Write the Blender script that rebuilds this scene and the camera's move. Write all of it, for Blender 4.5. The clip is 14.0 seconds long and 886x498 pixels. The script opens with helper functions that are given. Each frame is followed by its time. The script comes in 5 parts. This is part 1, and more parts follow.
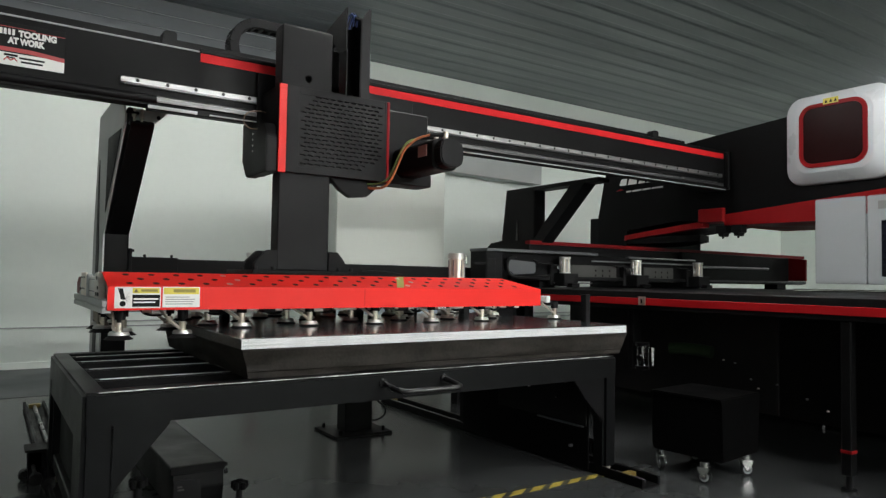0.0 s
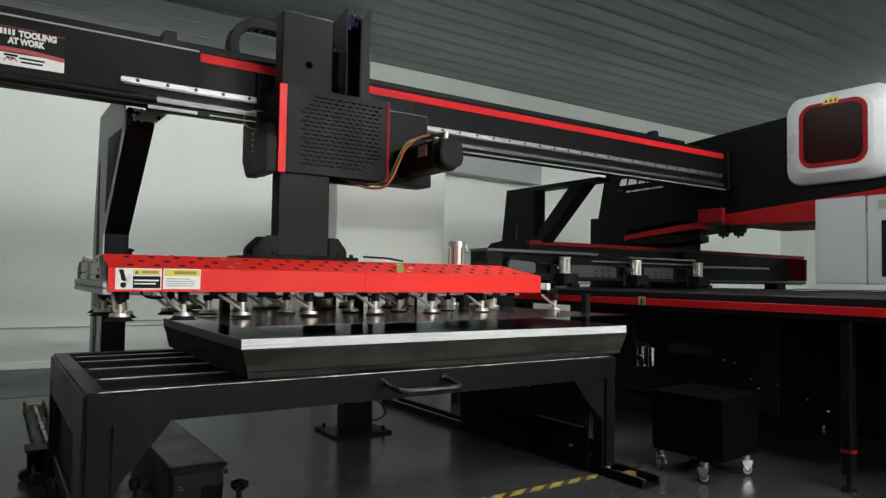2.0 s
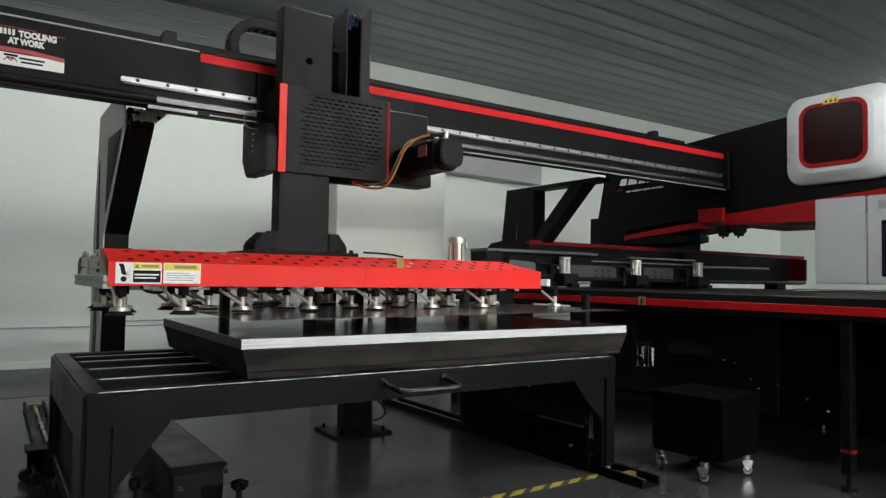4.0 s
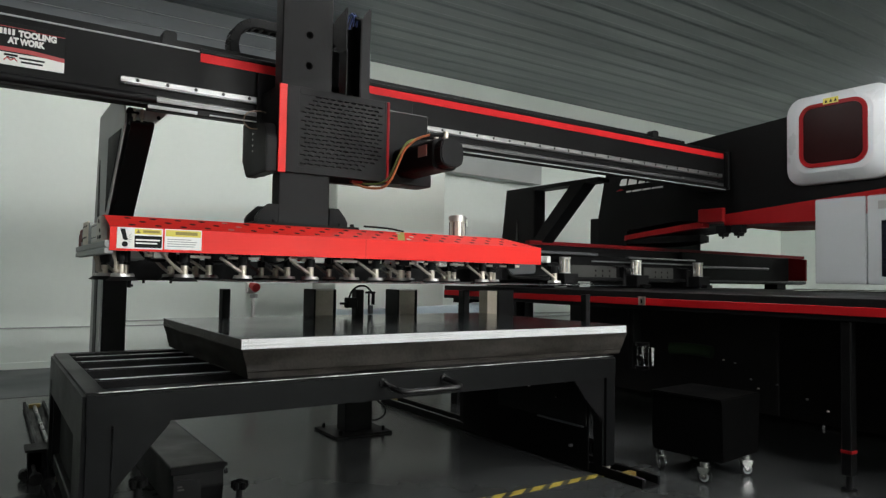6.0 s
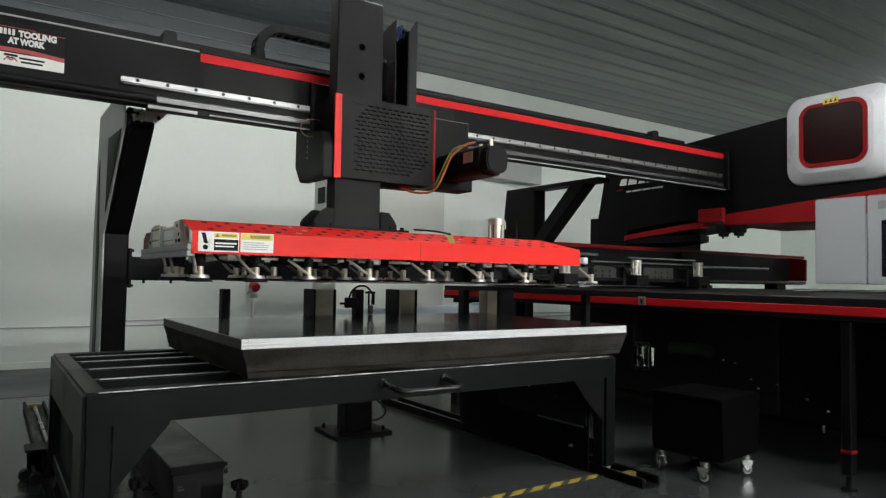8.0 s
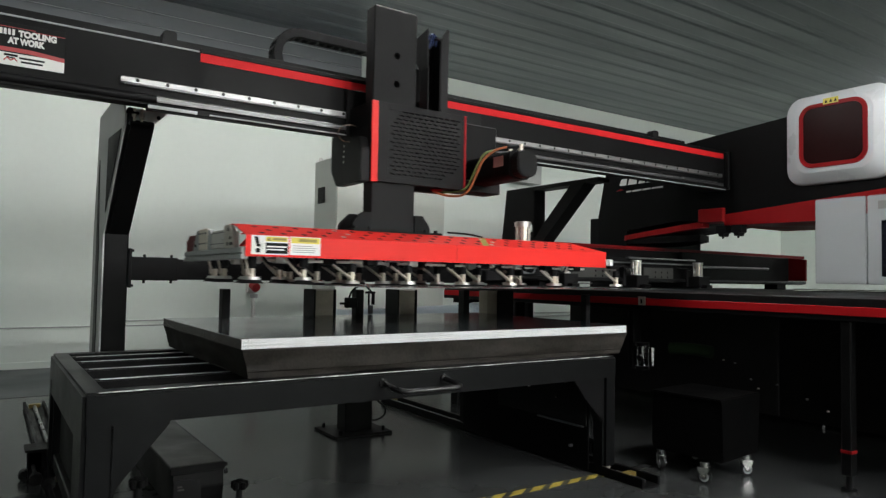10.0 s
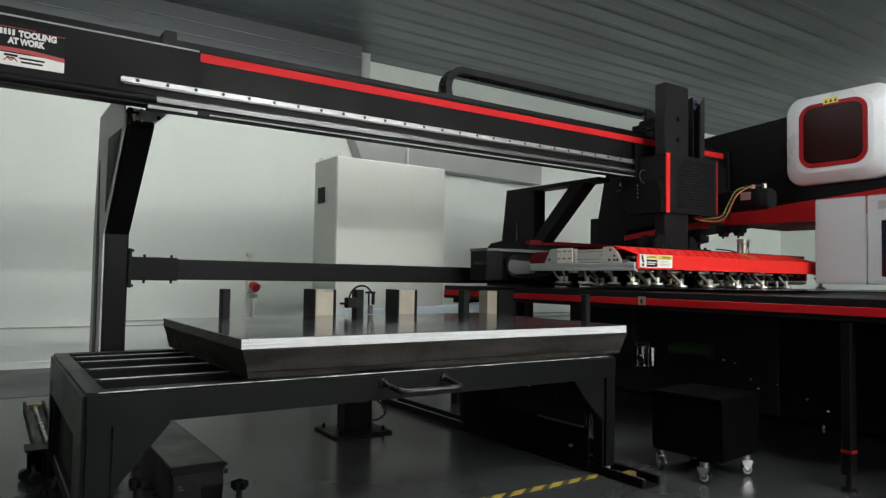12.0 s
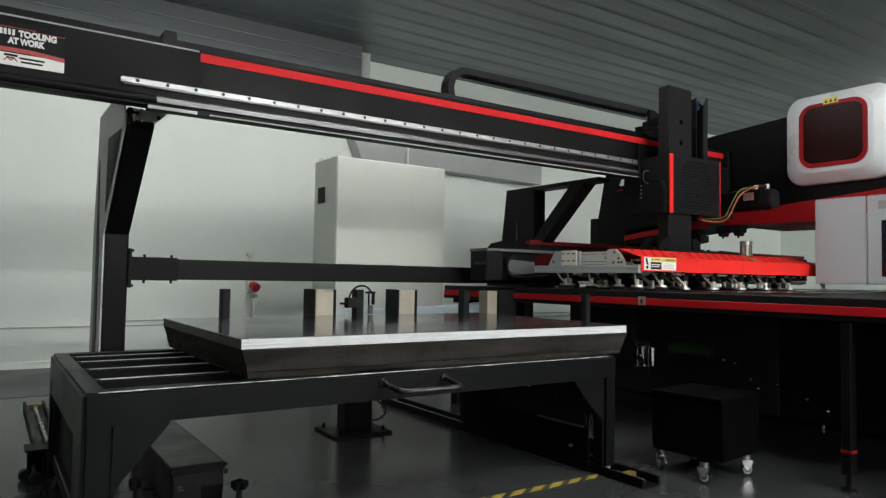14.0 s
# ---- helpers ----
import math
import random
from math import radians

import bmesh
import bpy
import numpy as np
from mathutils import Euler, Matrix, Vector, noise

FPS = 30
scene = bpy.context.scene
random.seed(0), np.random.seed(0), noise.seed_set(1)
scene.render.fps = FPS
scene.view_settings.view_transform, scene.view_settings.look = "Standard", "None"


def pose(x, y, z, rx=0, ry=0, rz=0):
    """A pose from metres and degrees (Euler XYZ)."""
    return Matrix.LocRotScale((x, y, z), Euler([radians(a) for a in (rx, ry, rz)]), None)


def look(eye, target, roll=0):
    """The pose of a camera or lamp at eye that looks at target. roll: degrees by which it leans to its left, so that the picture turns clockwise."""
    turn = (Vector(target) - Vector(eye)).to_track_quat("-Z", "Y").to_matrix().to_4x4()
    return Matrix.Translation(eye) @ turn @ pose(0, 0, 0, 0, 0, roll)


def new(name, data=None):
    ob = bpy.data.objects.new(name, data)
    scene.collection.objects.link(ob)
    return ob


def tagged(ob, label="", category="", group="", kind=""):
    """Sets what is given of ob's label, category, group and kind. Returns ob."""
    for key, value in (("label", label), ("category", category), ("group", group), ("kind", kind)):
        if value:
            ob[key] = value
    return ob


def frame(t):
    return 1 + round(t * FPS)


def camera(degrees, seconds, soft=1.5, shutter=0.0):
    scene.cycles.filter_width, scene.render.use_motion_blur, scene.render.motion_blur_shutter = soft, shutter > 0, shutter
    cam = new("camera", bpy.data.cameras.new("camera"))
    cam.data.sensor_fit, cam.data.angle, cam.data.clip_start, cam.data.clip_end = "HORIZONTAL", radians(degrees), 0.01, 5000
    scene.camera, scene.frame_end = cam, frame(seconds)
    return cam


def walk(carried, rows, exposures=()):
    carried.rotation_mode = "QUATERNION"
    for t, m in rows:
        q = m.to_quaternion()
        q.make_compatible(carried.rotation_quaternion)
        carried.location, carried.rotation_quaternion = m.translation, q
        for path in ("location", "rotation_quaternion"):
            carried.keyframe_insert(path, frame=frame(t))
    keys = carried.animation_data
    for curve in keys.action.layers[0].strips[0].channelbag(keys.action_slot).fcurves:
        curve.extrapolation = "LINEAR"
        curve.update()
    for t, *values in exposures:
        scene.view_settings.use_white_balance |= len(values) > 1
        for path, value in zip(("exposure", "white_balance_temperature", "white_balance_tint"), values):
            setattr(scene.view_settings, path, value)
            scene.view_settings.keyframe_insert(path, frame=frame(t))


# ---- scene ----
EYE = (0.0, 0.0, 1.1)
YAW, PITCH = radians(33.879), radians(2.459)
AIM = (math.cos(PITCH) * math.sin(YAW), math.cos(PITCH) * math.cos(YAW), 1.1 + math.sin(PITCH))
cam = camera(66.17, 14.0, soft=1.35, shutter=0.5)
walk(cam, [(0.0, look(EYE, AIM, 0.96)), (14.0, look(EYE, AIM, 0.96))])

# ---- light ----
world = bpy.data.worlds.new("world")
scene.world = world
world.use_nodes = True
world.node_tree.nodes["Background"].inputs[0].default_value = (0.5, 0.55, 0.6, 1)
world.node_tree.nodes["Background"].inputs[1].default_value = 0.02
scene.view_settings.exposure = 0.2
# added lamps, all out of view; each strength balances one area (x, y, strength)
LAMP_ROWS = [(-2.0, -7.0, 14), (2.8, -7.0, 66), (7.0, -7.0, 96), (11.0, -7.0, 8), (-2.4, -3.4, 2), (1.6, -3.4, 7), (5.4, -3.4, 30), (-2.4, -0.2, 1), (2.9, -0.2, 25), (7.0, -0.2, 9), (11.0, -1.8, 4), (-3.0, 6.2, 2), (0.4, 5.8, 5), (3.2, 4.5, 15), (12.6, 4.4, 9)]
CEILING = 4.34

# ---- materials ----
MAT = {}


def material(name, colour, rough=0.5, metal=0.0, vary=0.15, grain=60.0, stain=2.5, bump=0.02, rough_vary=0.12, spec=0.5, coat=0.0, stretch=(1, 1, 1)):
    """A painted or bare surface with grain and larger wear in object space."""
    if name in MAT:
        return MAT[name]
    m = bpy.data.materials.new(name)
    m.use_nodes = True
    nt = m.node_tree
    n, l = nt.nodes, nt.links
    b = n["Principled BSDF"]
    b.inputs["Metallic"].default_value = metal
    b.inputs["Specular IOR Level"].default_value = spec
    b.inputs["Coat Weight"].default_value = coat
    mp = n.new("ShaderNodeMapping")
    mp.inputs["Scale"].default_value = stretch
    tc = n.new("ShaderNodeTexCoord")
    l.new(tc.outputs["Object"], mp.inputs["Vector"])
    fine = n.new("ShaderNodeTexNoise")
    fine.inputs["Scale"].default_value, fine.inputs["Detail"].default_value = grain, 3
    big = n.new("ShaderNodeTexNoise")
    big.inputs["Scale"].default_value, big.inputs["Detail"].default_value = stain, 5
    l.new(mp.outputs[0], fine.inputs["Vector"])
    l.new(mp.outputs[0], big.inputs["Vector"])
    mix = n.new("ShaderNodeMath")
    mix.operation = "MULTIPLY_ADD"
    l.new(fine.outputs["Fac"], mix.inputs[0])
    mix.inputs[1].default_value = 0.4
    l.new(big.outputs["Fac"], mix.inputs[2])
    ramp = n.new("ShaderNodeValToRGB")
    c = colour
    ramp.color_ramp.elements[0].position, ramp.color_ramp.elements[1].position = 0.45, 0.95
    ramp.color_ramp.elements[0].color = (c[0] * (1 - vary), c[1] * (1 - vary), c[2] * (1 - vary), 1)
    ramp.color_ramp.elements[1].color = (min(c[0] * (1 + vary), 1), min(c[1] * (1 + vary), 1), min(c[2] * (1 + vary), 1), 1)
    l.new(mix.outputs[0], ramp.inputs["Fac"])
    l.new(ramp.outputs[0], b.inputs["Base Color"])
    rr = n.new("ShaderNodeMapRange")
    rr.inputs["From Min"].default_value, rr.inputs["From Max"].default_value = 0.3, 0.7
    rr.inputs["To Min"].default_value, rr.inputs["To Max"].default_value = max(rough - rough_vary, 0.03), min(rough + rough_vary, 1)
    l.new(big.outputs["Fac"], rr.inputs["Value"])
    l.new(rr.outputs[0], b.inputs["Roughness"])
    if bump:
        bp = n.new("ShaderNodeBump")
        bp.inputs["Strength"].default_value, bp.inputs["Distance"].default_value = min(1.0, bump * 10), 0.002
        l.new(fine.outputs["Fac"], bp.inputs["Height"])
        l.new(bp.outputs[0], b.inputs["Normal"])
    MAT[name] = m
    return m


BLACK = material("black_powder_coat", (0.006, 0.006, 0.0063), 0.45, vary=0.25, grain=220, stain=3, bump=0.03, spec=0.09)
BLACK_MATT = material("matt_black_steel", (0.0092, 0.0092, 0.0097), 0.5, vary=0.25, grain=260, stain=4, bump=0.03, spec=0.12)
BLACK_GLOSS = material("glossy_black_paint", (0.007, 0.007, 0.0075), 0.25, vary=0.2, grain=120, bump=0.01)
TABLE_BLACK = material("charcoal_hammer_paint", (0.0062, 0.0065, 0.0068), 0.36, vary=0.15, grain=300, stain=3, bump=0.015, spec=0.1, rough_vary=0.06)
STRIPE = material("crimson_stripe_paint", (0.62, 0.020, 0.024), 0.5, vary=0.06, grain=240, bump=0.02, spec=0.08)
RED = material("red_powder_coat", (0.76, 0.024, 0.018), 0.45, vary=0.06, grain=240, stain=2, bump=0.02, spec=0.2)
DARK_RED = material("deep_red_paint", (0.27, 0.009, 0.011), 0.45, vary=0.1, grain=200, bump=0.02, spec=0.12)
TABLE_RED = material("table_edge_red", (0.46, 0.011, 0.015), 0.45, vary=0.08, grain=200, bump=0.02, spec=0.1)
# red darkened so that dim parts carry their shade in the colour
SHADED_RED = material("shaded_red", (0.13, 0.006, 0.008), 0.45, vary=0.1, grain=200, bump=0.02, spec=0.1)
ALU = material("brushed_aluminium", (0.62, 0.61, 0.58), 0.36, 0.9, vary=0.1, grain=90, bump=0.02, stretch=(1, 12, 12))
CREAM = material("pale_anodised_plate", (0.86, 0.81, 0.71), 0.5, 0.15, vary=0.06, grain=90, bump=0.02)
ALU_DULL = material("dull_cast_aluminium", (0.66, 0.63, 0.57), 0.5, 0.35, vary=0.15, grain=90, bump=0.03)
NICKEL = material("worn_nickel", (0.60, 0.54, 0.46), 0.4, 0.95, vary=0.15, grain=120, bump=0.02)
CHROME = material("bright_steel", (0.75, 0.74, 0.72), 0.16, 1.0, vary=0.08, grain=80, bump=0.01)
RAIL = material("ground_steel_rail", (0.27, 0.27, 0.267), 0.42, 0.9, vary=0.3, grain=70, bump=0.02, stretch=(0.3, 3, 3))
STREAK = material("streaked_steel_rail", (0.11, 0.11, 0.11), 0.38, 0.8, vary=0.9, grain=50, stain=14, bump=0.02, stretch=(0.12, 4, 9))
DULL = material("oiled_steel_rail", (0.30, 0.30, 0.30), 0.3, 0.9, vary=0.15, grain=70, bump=0.02, stretch=(0.3, 3, 3))
# patchy pale colour for reflections on the trolley's rounded edges
GLINT = material("painted_edge_glint", (0.66, 0.66, 0.65), 0.4, 0.35, vary=0.9, grain=60, stain=14, bump=0.05)
SHEET = material("rolled_steel_sheet", (0.33, 0.355, 0.38), 0.16, 0.95, vary=0.06, grain=30, stain=1.2, bump=0.0, rough_vary=0.04)
# sheet edges in two tones: lit front near white, shaded sides dark
EDGE = material("lit_cut_edges", (0.94, 0.98, 1.0), 0.5, 0.0, vary=0.4, grain=60, stain=16, bump=0.03, stretch=(0.2, 0.2, 16))
SHADED_EDGE = material("shaded_sheet_sides", (0.075, 0.066, 0.057), 0.5, 0.3, vary=0.6, grain=60, stain=22, bump=0.04, stretch=(1, 0.6, 6))
RUBBER = material("black_rubber", (0.012, 0.012, 0.012), 0.6, vary=0.2, grain=150, bump=0.03, spec=0.12)
DRIVE_LID = material("dusty_grey_steel", (0.05, 0.05, 0.047), 0.45, vary=0.25, grain=90, stain=5, bump=0.03, spec=0.3)
PAD = material("dark_wrapped_board", (0.021, 0.0185, 0.016), 0.7, vary=0.5, grain=70, stain=7, bump=0.06, spec=0.12)
WALL = material("white_wall_panel", (0.805, 0.865, 0.81), 0.55, vary=0.03, grain=14, stain=0.7, bump=0.01)
CABINET = material("light_grey_cabinet", (0.64, 0.67, 0.615), 0.45, vary=0.03, grain=180, stain=1.5, bump=0.02)
COVER_GREY = material("cool_grey_cover", (0.44, 0.465, 0.48), 0.42, vary=0.04, grain=180, stain=1.5, bump=0.02)
FILM = material("blue_grey_plastic_wrap", (0.26, 0.31, 0.34), 0.35, vary=0.12, grain=20, stain=4, bump=0.04)
COVER_WHITE = material("white_moulded_cover", (0.64, 0.66, 0.68), 0.32, vary=0.0, grain=160, bump=0.0, coat=0.1)
CEIL = material("ribbed_zinc_ceiling", (0.196, 0.212, 0.224), 0.42, 0.55, vary=0.12, grain=20, stain=1.2, bump=0.03, stretch=(0.3, 2, 1))
CLADDING = material("grey_cladding", (0.158, 0.171, 0.18), 0.4, 0.4, vary=0.08, grain=30, stain=1.0, bump=0.02, stretch=(0.3, 2, 1))
TAN = material("dull_tan_metal", (0.30, 0.265, 0.21), 0.45, 0.3, vary=0.15, grain=60, stain=6, bump=0.03)
TRIM = material("grey_trim", (0.42, 0.44, 0.43), 0.5, vary=0.06, grain=60, bump=0.01)
FLOOR = material("grey_epoxy_floor", (0.052, 0.055, 0.055), 0.2, vary=0.16, grain=6, stain=0.5, bump=0.0, rough_vary=0.03, spec=0.11)
BAND = material("slate_floor_paint", (0.045, 0.052, 0.058), 0.42, vary=0.12, grain=30, stain=1.0, bump=0.01)
PLINTH = material("dark_grey_plinth", (0.09, 0.095, 0.1), 0.4, vary=0.1, grain=40, bump=0.01)
YELLOW = material("yellow_tape", (0.52, 0.40, 0.07), 0.45, vary=0.15, grain=50, stain=6, bump=0.02)
OCHRE = material("dull_ochre_paint", (0.20, 0.15, 0.04), 0.5, vary=0.3, grain=50, stain=9, bump=0.03)
TAPE_BLACK = material("black_tape", (0.02, 0.02, 0.02), 0.45, vary=0.2, grain=50, bump=0.02)
LABEL_WHITE = material("label_white", (0.78, 0.77, 0.74), 0.4, vary=0.03, grain=80, bump=0.0)
LABEL_YELLOW = material("label_yellow", (0.68, 0.56, 0.06), 0.4, vary=0.05, grain=80, bump=0.0)
LABEL_BLACK = material("label_black", (0.008, 0.008, 0.008), 0.5, vary=0.1, grain=80, bump=0.0, spec=0.12)
PRINT_GREY = material("print_grey", (0.32, 0.32, 0.31), 0.5, vary=0.05, grain=80, bump=0.0)
MARKER = material("yellow_green_tape", (0.34, 0.35, 0.07), 0.45, vary=0.1, grain=60, bump=0.01)
PRINT_OLIVE = material("print_olive", (0.28, 0.22, 0.03), 0.5, vary=0.05, grain=80, bump=0.0)
ORANGE = material("orange_cable", (0.42, 0.13, 0.05), 0.45, vary=0.1, grain=100, bump=0.01)
FADED = material("faded_plate", (0.34, 0.20, 0.18), 0.45, vary=0.1, grain=100, bump=0.01)
BROWN = material("brown_cable", (0.10, 0.06, 0.035), 0.45, vary=0.1, grain=100, bump=0.01)
GREEN = material("green_cable", (0.14, 0.20, 0.06), 0.45, vary=0.1, grain=100, bump=0.01)
BLUE = material("blue_hose", (0.035, 0.055, 0.15), 0.4, vary=0.1, grain=100, bump=0.01)
HOSE = material("pale_air_hose", (0.34, 0.30, 0.25), 0.35, vary=0.1, grain=100, bump=0.01)
PLASTIC = material("black_plastic_chain", (0.016, 0.016, 0.017), 0.5, vary=0.2, grain=120, bump=0.03, spec=0.12)
DARK_GREEN = material("dark_green_hose", (0.012, 0.03, 0.008), 0.5, vary=0.15, grain=80, bump=0.02)
PRESS_BLACK = material("deep_black_paint", (0.004, 0.004, 0.0042), 0.5, vary=0.3, grain=220, stain=3, bump=0.03, spec=0.08)
# near-zero black that paints the shade in holes and recesses
HOLE = material("black_recess_shade", (0.0012, 0.0012, 0.0012), 0.9, vary=0.1, bump=0.0, spec=0.0)
CART = material("black_scrap_bin_steel", (0.003, 0.003, 0.0031), 0.7, vary=0.4, grain=160, bump=0.03, spec=0.04)
SOOT = material("sooty_frame_paint", (0.012, 0.011, 0.011), 0.6, vary=0.4, grain=120, stain=5, bump=0.03, spec=0.2)
BIN = material("sooty_black_steel", (0.0045, 0.0045, 0.0047), 0.6, vary=0.4, grain=160, bump=0.03, spec=0.07)
SOCKET_RED = material("socket_red", (0.42, 0.03, 0.035), 0.4, vary=0.08, grain=80, bump=0.01)
SMOKED = material("dark_red_window", (0.020, 0.005, 0.005), 0.2, spec=0.08, vary=0.1, grain=30, bump=0.0, rough_vary=0.02)
SCREEN = material("dark_screen", (0.01, 0.012, 0.02), 0.15, vary=0.1, grain=30, bump=0.0)


def glowing(name, colour, strength):
    m = bpy.data.materials.new(name)
    m.use_nodes = True
    b = m.node_tree.nodes["Principled BSDF"]
    b.inputs["Base Color"].default_value = (*colour, 1)
    b.inputs["Emission Color"].default_value = (*colour, 1)
    b.inputs["Emission Strength"].default_value = strength
    return m


TUBES = {w: glowing("lit_diffuser", (1.0, 1.0, 0.985), w) for w in sorted({row[2] for row in LAMP_ROWS})}

# ---- mesh helpers ----
ORIGIN = {}


def thing(name, base, label, category, group="", kind=""):
    ob = new(name)
    ob.location = base
    ob.empty_display_size = 0.1
    ORIGIN[ob] = Vector(base)
    return tagged(ob, label, category, group, kind)


def part(name, bm, mat, parent=None, label="", smooth=False):
    """Links a bmesh, given in world metres, as one mesh object under a thing or a part."""
    o = ORIGIN.get(parent, Vector((0, 0, 0)))
    bmesh.ops.translate(bm, verts=bm.verts, vec=-o)
    bmesh.ops.recalc_face_normals(bm, faces=bm.faces)
    me = bpy.data.meshes.new(name)
    bm.to_mesh(me)
    bm.free()
    for i, m in enumerate(mat if isinstance(mat, (list, tuple)) else [mat]):
        me.materials.append(m)
    if smooth:
        me.shade_smooth()
        me.set_sharp_from_angle(angle=radians(35))
    ob = new(name, me)
    if parent is not None:
        ob.parent = parent
    ORIGIN[ob] = o
    if label:
        ob["label"] = label
    return ob


def solo(name, bm, mat, label, category, base=(0, 0, 0), group="", kind="", smooth=False):
    """A thing of one mesh, its origin at base."""
    bmesh.ops.translate(bm, verts=bm.verts, vec=-Vector(base))
    ob = part(name, bm, mat, None, "", smooth)
    ob.location = base
    ORIGIN[ob] = Vector(base)
    return tagged(ob, label, category, group, kind)


def B(*boxes, bev=0.003, bm=None, seg=1):
    """A bmesh of boxes (x0, x1, y0, y1, z0, z1) with rounded edges."""
    bm = bm or bmesh.new()
    for x0, x1, y0, y1, z0, z1 in boxes:
        r = bmesh.ops.create_cube(bm, size=1.0)
        for v in r["verts"]:
            v.co = Vector((x0 if v.co.x < 0 else x1, y0 if v.co.y < 0 else y1, z0 if v.co.z < 0 else z1))
        if bev:
            es = list({e for v in r["verts"] for e in v.link_edges})
            d = min(abs(x1 - x0), abs(y1 - y0), abs(z1 - z0))
            bmesh.ops.bevel(bm, geom=es, offset=min(bev, d * 0.35), segments=seg, affect="EDGES")
    return bm


def C(*cyls, bm=None, seg=20, bev=0.0):
    """A bmesh of round bars (p0, p1, r0[, r1])."""
    bm = bm or bmesh.new()
    for p0, p1, r0, *rest in cyls:
        p0, p1 = Vector(p0), Vector(p1)
        d = p1 - p0
        m = Matrix.Translation((p0 + p1) / 2) @ d.to_track_quat("Z", "Y").to_matrix().to_4x4()
        r = bmesh.ops.create_cone(bm, cap_ends=True, segments=seg, radius1=r0, radius2=rest[0] if rest else r0, depth=d.length, matrix=m)
        if bev:
            es = [e for e in {e for v in r["verts"] for e in v.link_edges} if any(len(f.verts) > 4 for f in e.link_faces)]
            bmesh.ops.bevel(bm, geom=es, offset=bev, segments=2, affect="EDGES")
    return bm


def prism(points, axis, a, b, bm=None, bev=0.0):
    """Extrudes a polygon across an axis from a to b: axis x takes (y, z), y takes (x, z), z takes (x, y)."""
    bm = bm or bmesh.new()

    def at(p, q):
        return {"x": (q, p[0], p[1]), "y": (p[0], q, p[1]), "z": (p[0], p[1], q)}[axis]
    lo = [bm.verts.new(at(p, a)) for p in points]
    hi = [bm.verts.new(at(p, b)) for p in points]
    fs = [bm.faces.new(lo), bm.faces.new(hi[::-1])]
    k = len(points)
    for i in range(k):
        fs.append(bm.faces.new((lo[i], hi[i], hi[(i + 1) % k], lo[(i + 1) % k])))
    if bev:
        bmesh.ops.bevel(bm, geom=list({e for f in fs for e in f.edges}), offset=bev, segments=2, affect="EDGES")
    return bm


def tube(points, r, seg=8, bm=None, smooth_steps=6):
    """A round bar along a smooth line through the points."""
    bm = bm or bmesh.new()
    pts = [Vector(p) for p in points]
    ext = [2 * pts[0] - pts[1]] + pts + [2 * pts[-1] - pts[-2]]
    line = []
    for i in range(1, len(ext) - 2):
        p0, p1, p2, p3 = ext[i - 1:i + 3]
        for s in range(smooth_steps):
            t = s / smooth_steps
            line.append(0.5 * (2 * p1 + (p2 - p0) * t + (2 * p0 - 5 * p1 + 4 * p2 - p3) * t * t + (3 * p1 - p0 - 3 * p2 + p3) * t ** 3))
    line.append(pts[-1])
    rings = []
    for i, p in enumerate(line):
        d = (line[min(i + 1, len(line) - 1)] - line[max(i - 1, 0)]).normalized()
        u = d.orthogonal().normalized() if not rings else (up - d * up.dot(d)).normalized()
        up = u
        w = d.cross(u)
        rings.append([bm.verts.new(p + r * (math.cos(2 * math.pi * k / seg) * u + math.sin(2 * math.pi * k / seg) * w)) for k in range(seg)])
    for a, b in zip(rings, rings[1:]):
        for k in range(seg):
            bm.faces.new((a[k], a[(k + 1) % seg], b[(k + 1) % seg], b[k]))
    bm.faces.new(rings[0][::-1])
    bm.faces.new(rings[-1])
    return bm


def rounded(w, h, r, n=6):
    """Corner points of a rounded rectangle about the origin."""
    out = []
    for cx, cy, a0 in ((w / 2 - r, h / 2 - r, 0), (-w / 2 + r, h / 2 - r, 90), (-w / 2 + r, -h / 2 + r, 180), (w / 2 - r, -h / 2 + r, 270)):
        for i in range(n + 1):
            a = radians(a0 + 90 * i / n)
            out.append((cx + r * math.cos(a), cy + r * math.sin(a)))
    return out


def letters(text, size, m, mat, parent, name="lettering", label="", width=0.2, shear=0.0, weight=0.0):
    """Raised lettering from the built-in font, turned to a mesh, at the pose m."""
    cu = bpy.data.curves.new(name, "FONT")
    cu.body, cu.size, cu.extrude, cu.align_x, cu.shear, cu.offset = text, size, 0.0008, "LEFT", shear, weight
    tmp = new(name, cu)
    dg = bpy.context.evaluated_depsgraph_get()
    me = bpy.data.meshes.new_from_object(tmp.evaluated_get(dg))
    bpy.data.objects.remove(tmp)
    wide = max(v.co.x for v in me.vertices)
    me.transform(Matrix.Translation(-ORIGIN.get(parent, Vector())) @ m @ Matrix.Diagonal((width / wide, 1, 1, 1)))
    me.materials.clear()
    me.materials.append(mat)
    ob = new(name, me)
    ob.parent = parent
    ORIGIN[ob] = ORIGIN.get(parent, Vector())
    if label:
        ob["label"] = label
    return ob


FACE_FRONT = pose(0, 0, 0, 90, 0, 0)      # lettering on a wall that faces -y
FACE_LEFT = pose(0, 0, 0, 90, 0, -90)     # lettering on a wall that faces -x


def on_front(x, y, z):
    return Matrix.Translation((x, y, z)) @ FACE_FRONT


def on_left(x, y, z):
    return Matrix.Translation((x, y, z)) @ FACE_LEFT


def place(ob, offset):
    """Moves a thing that was built at its start of travel."""
    ob.location = ORIGIN[ob] + Vector(offset)

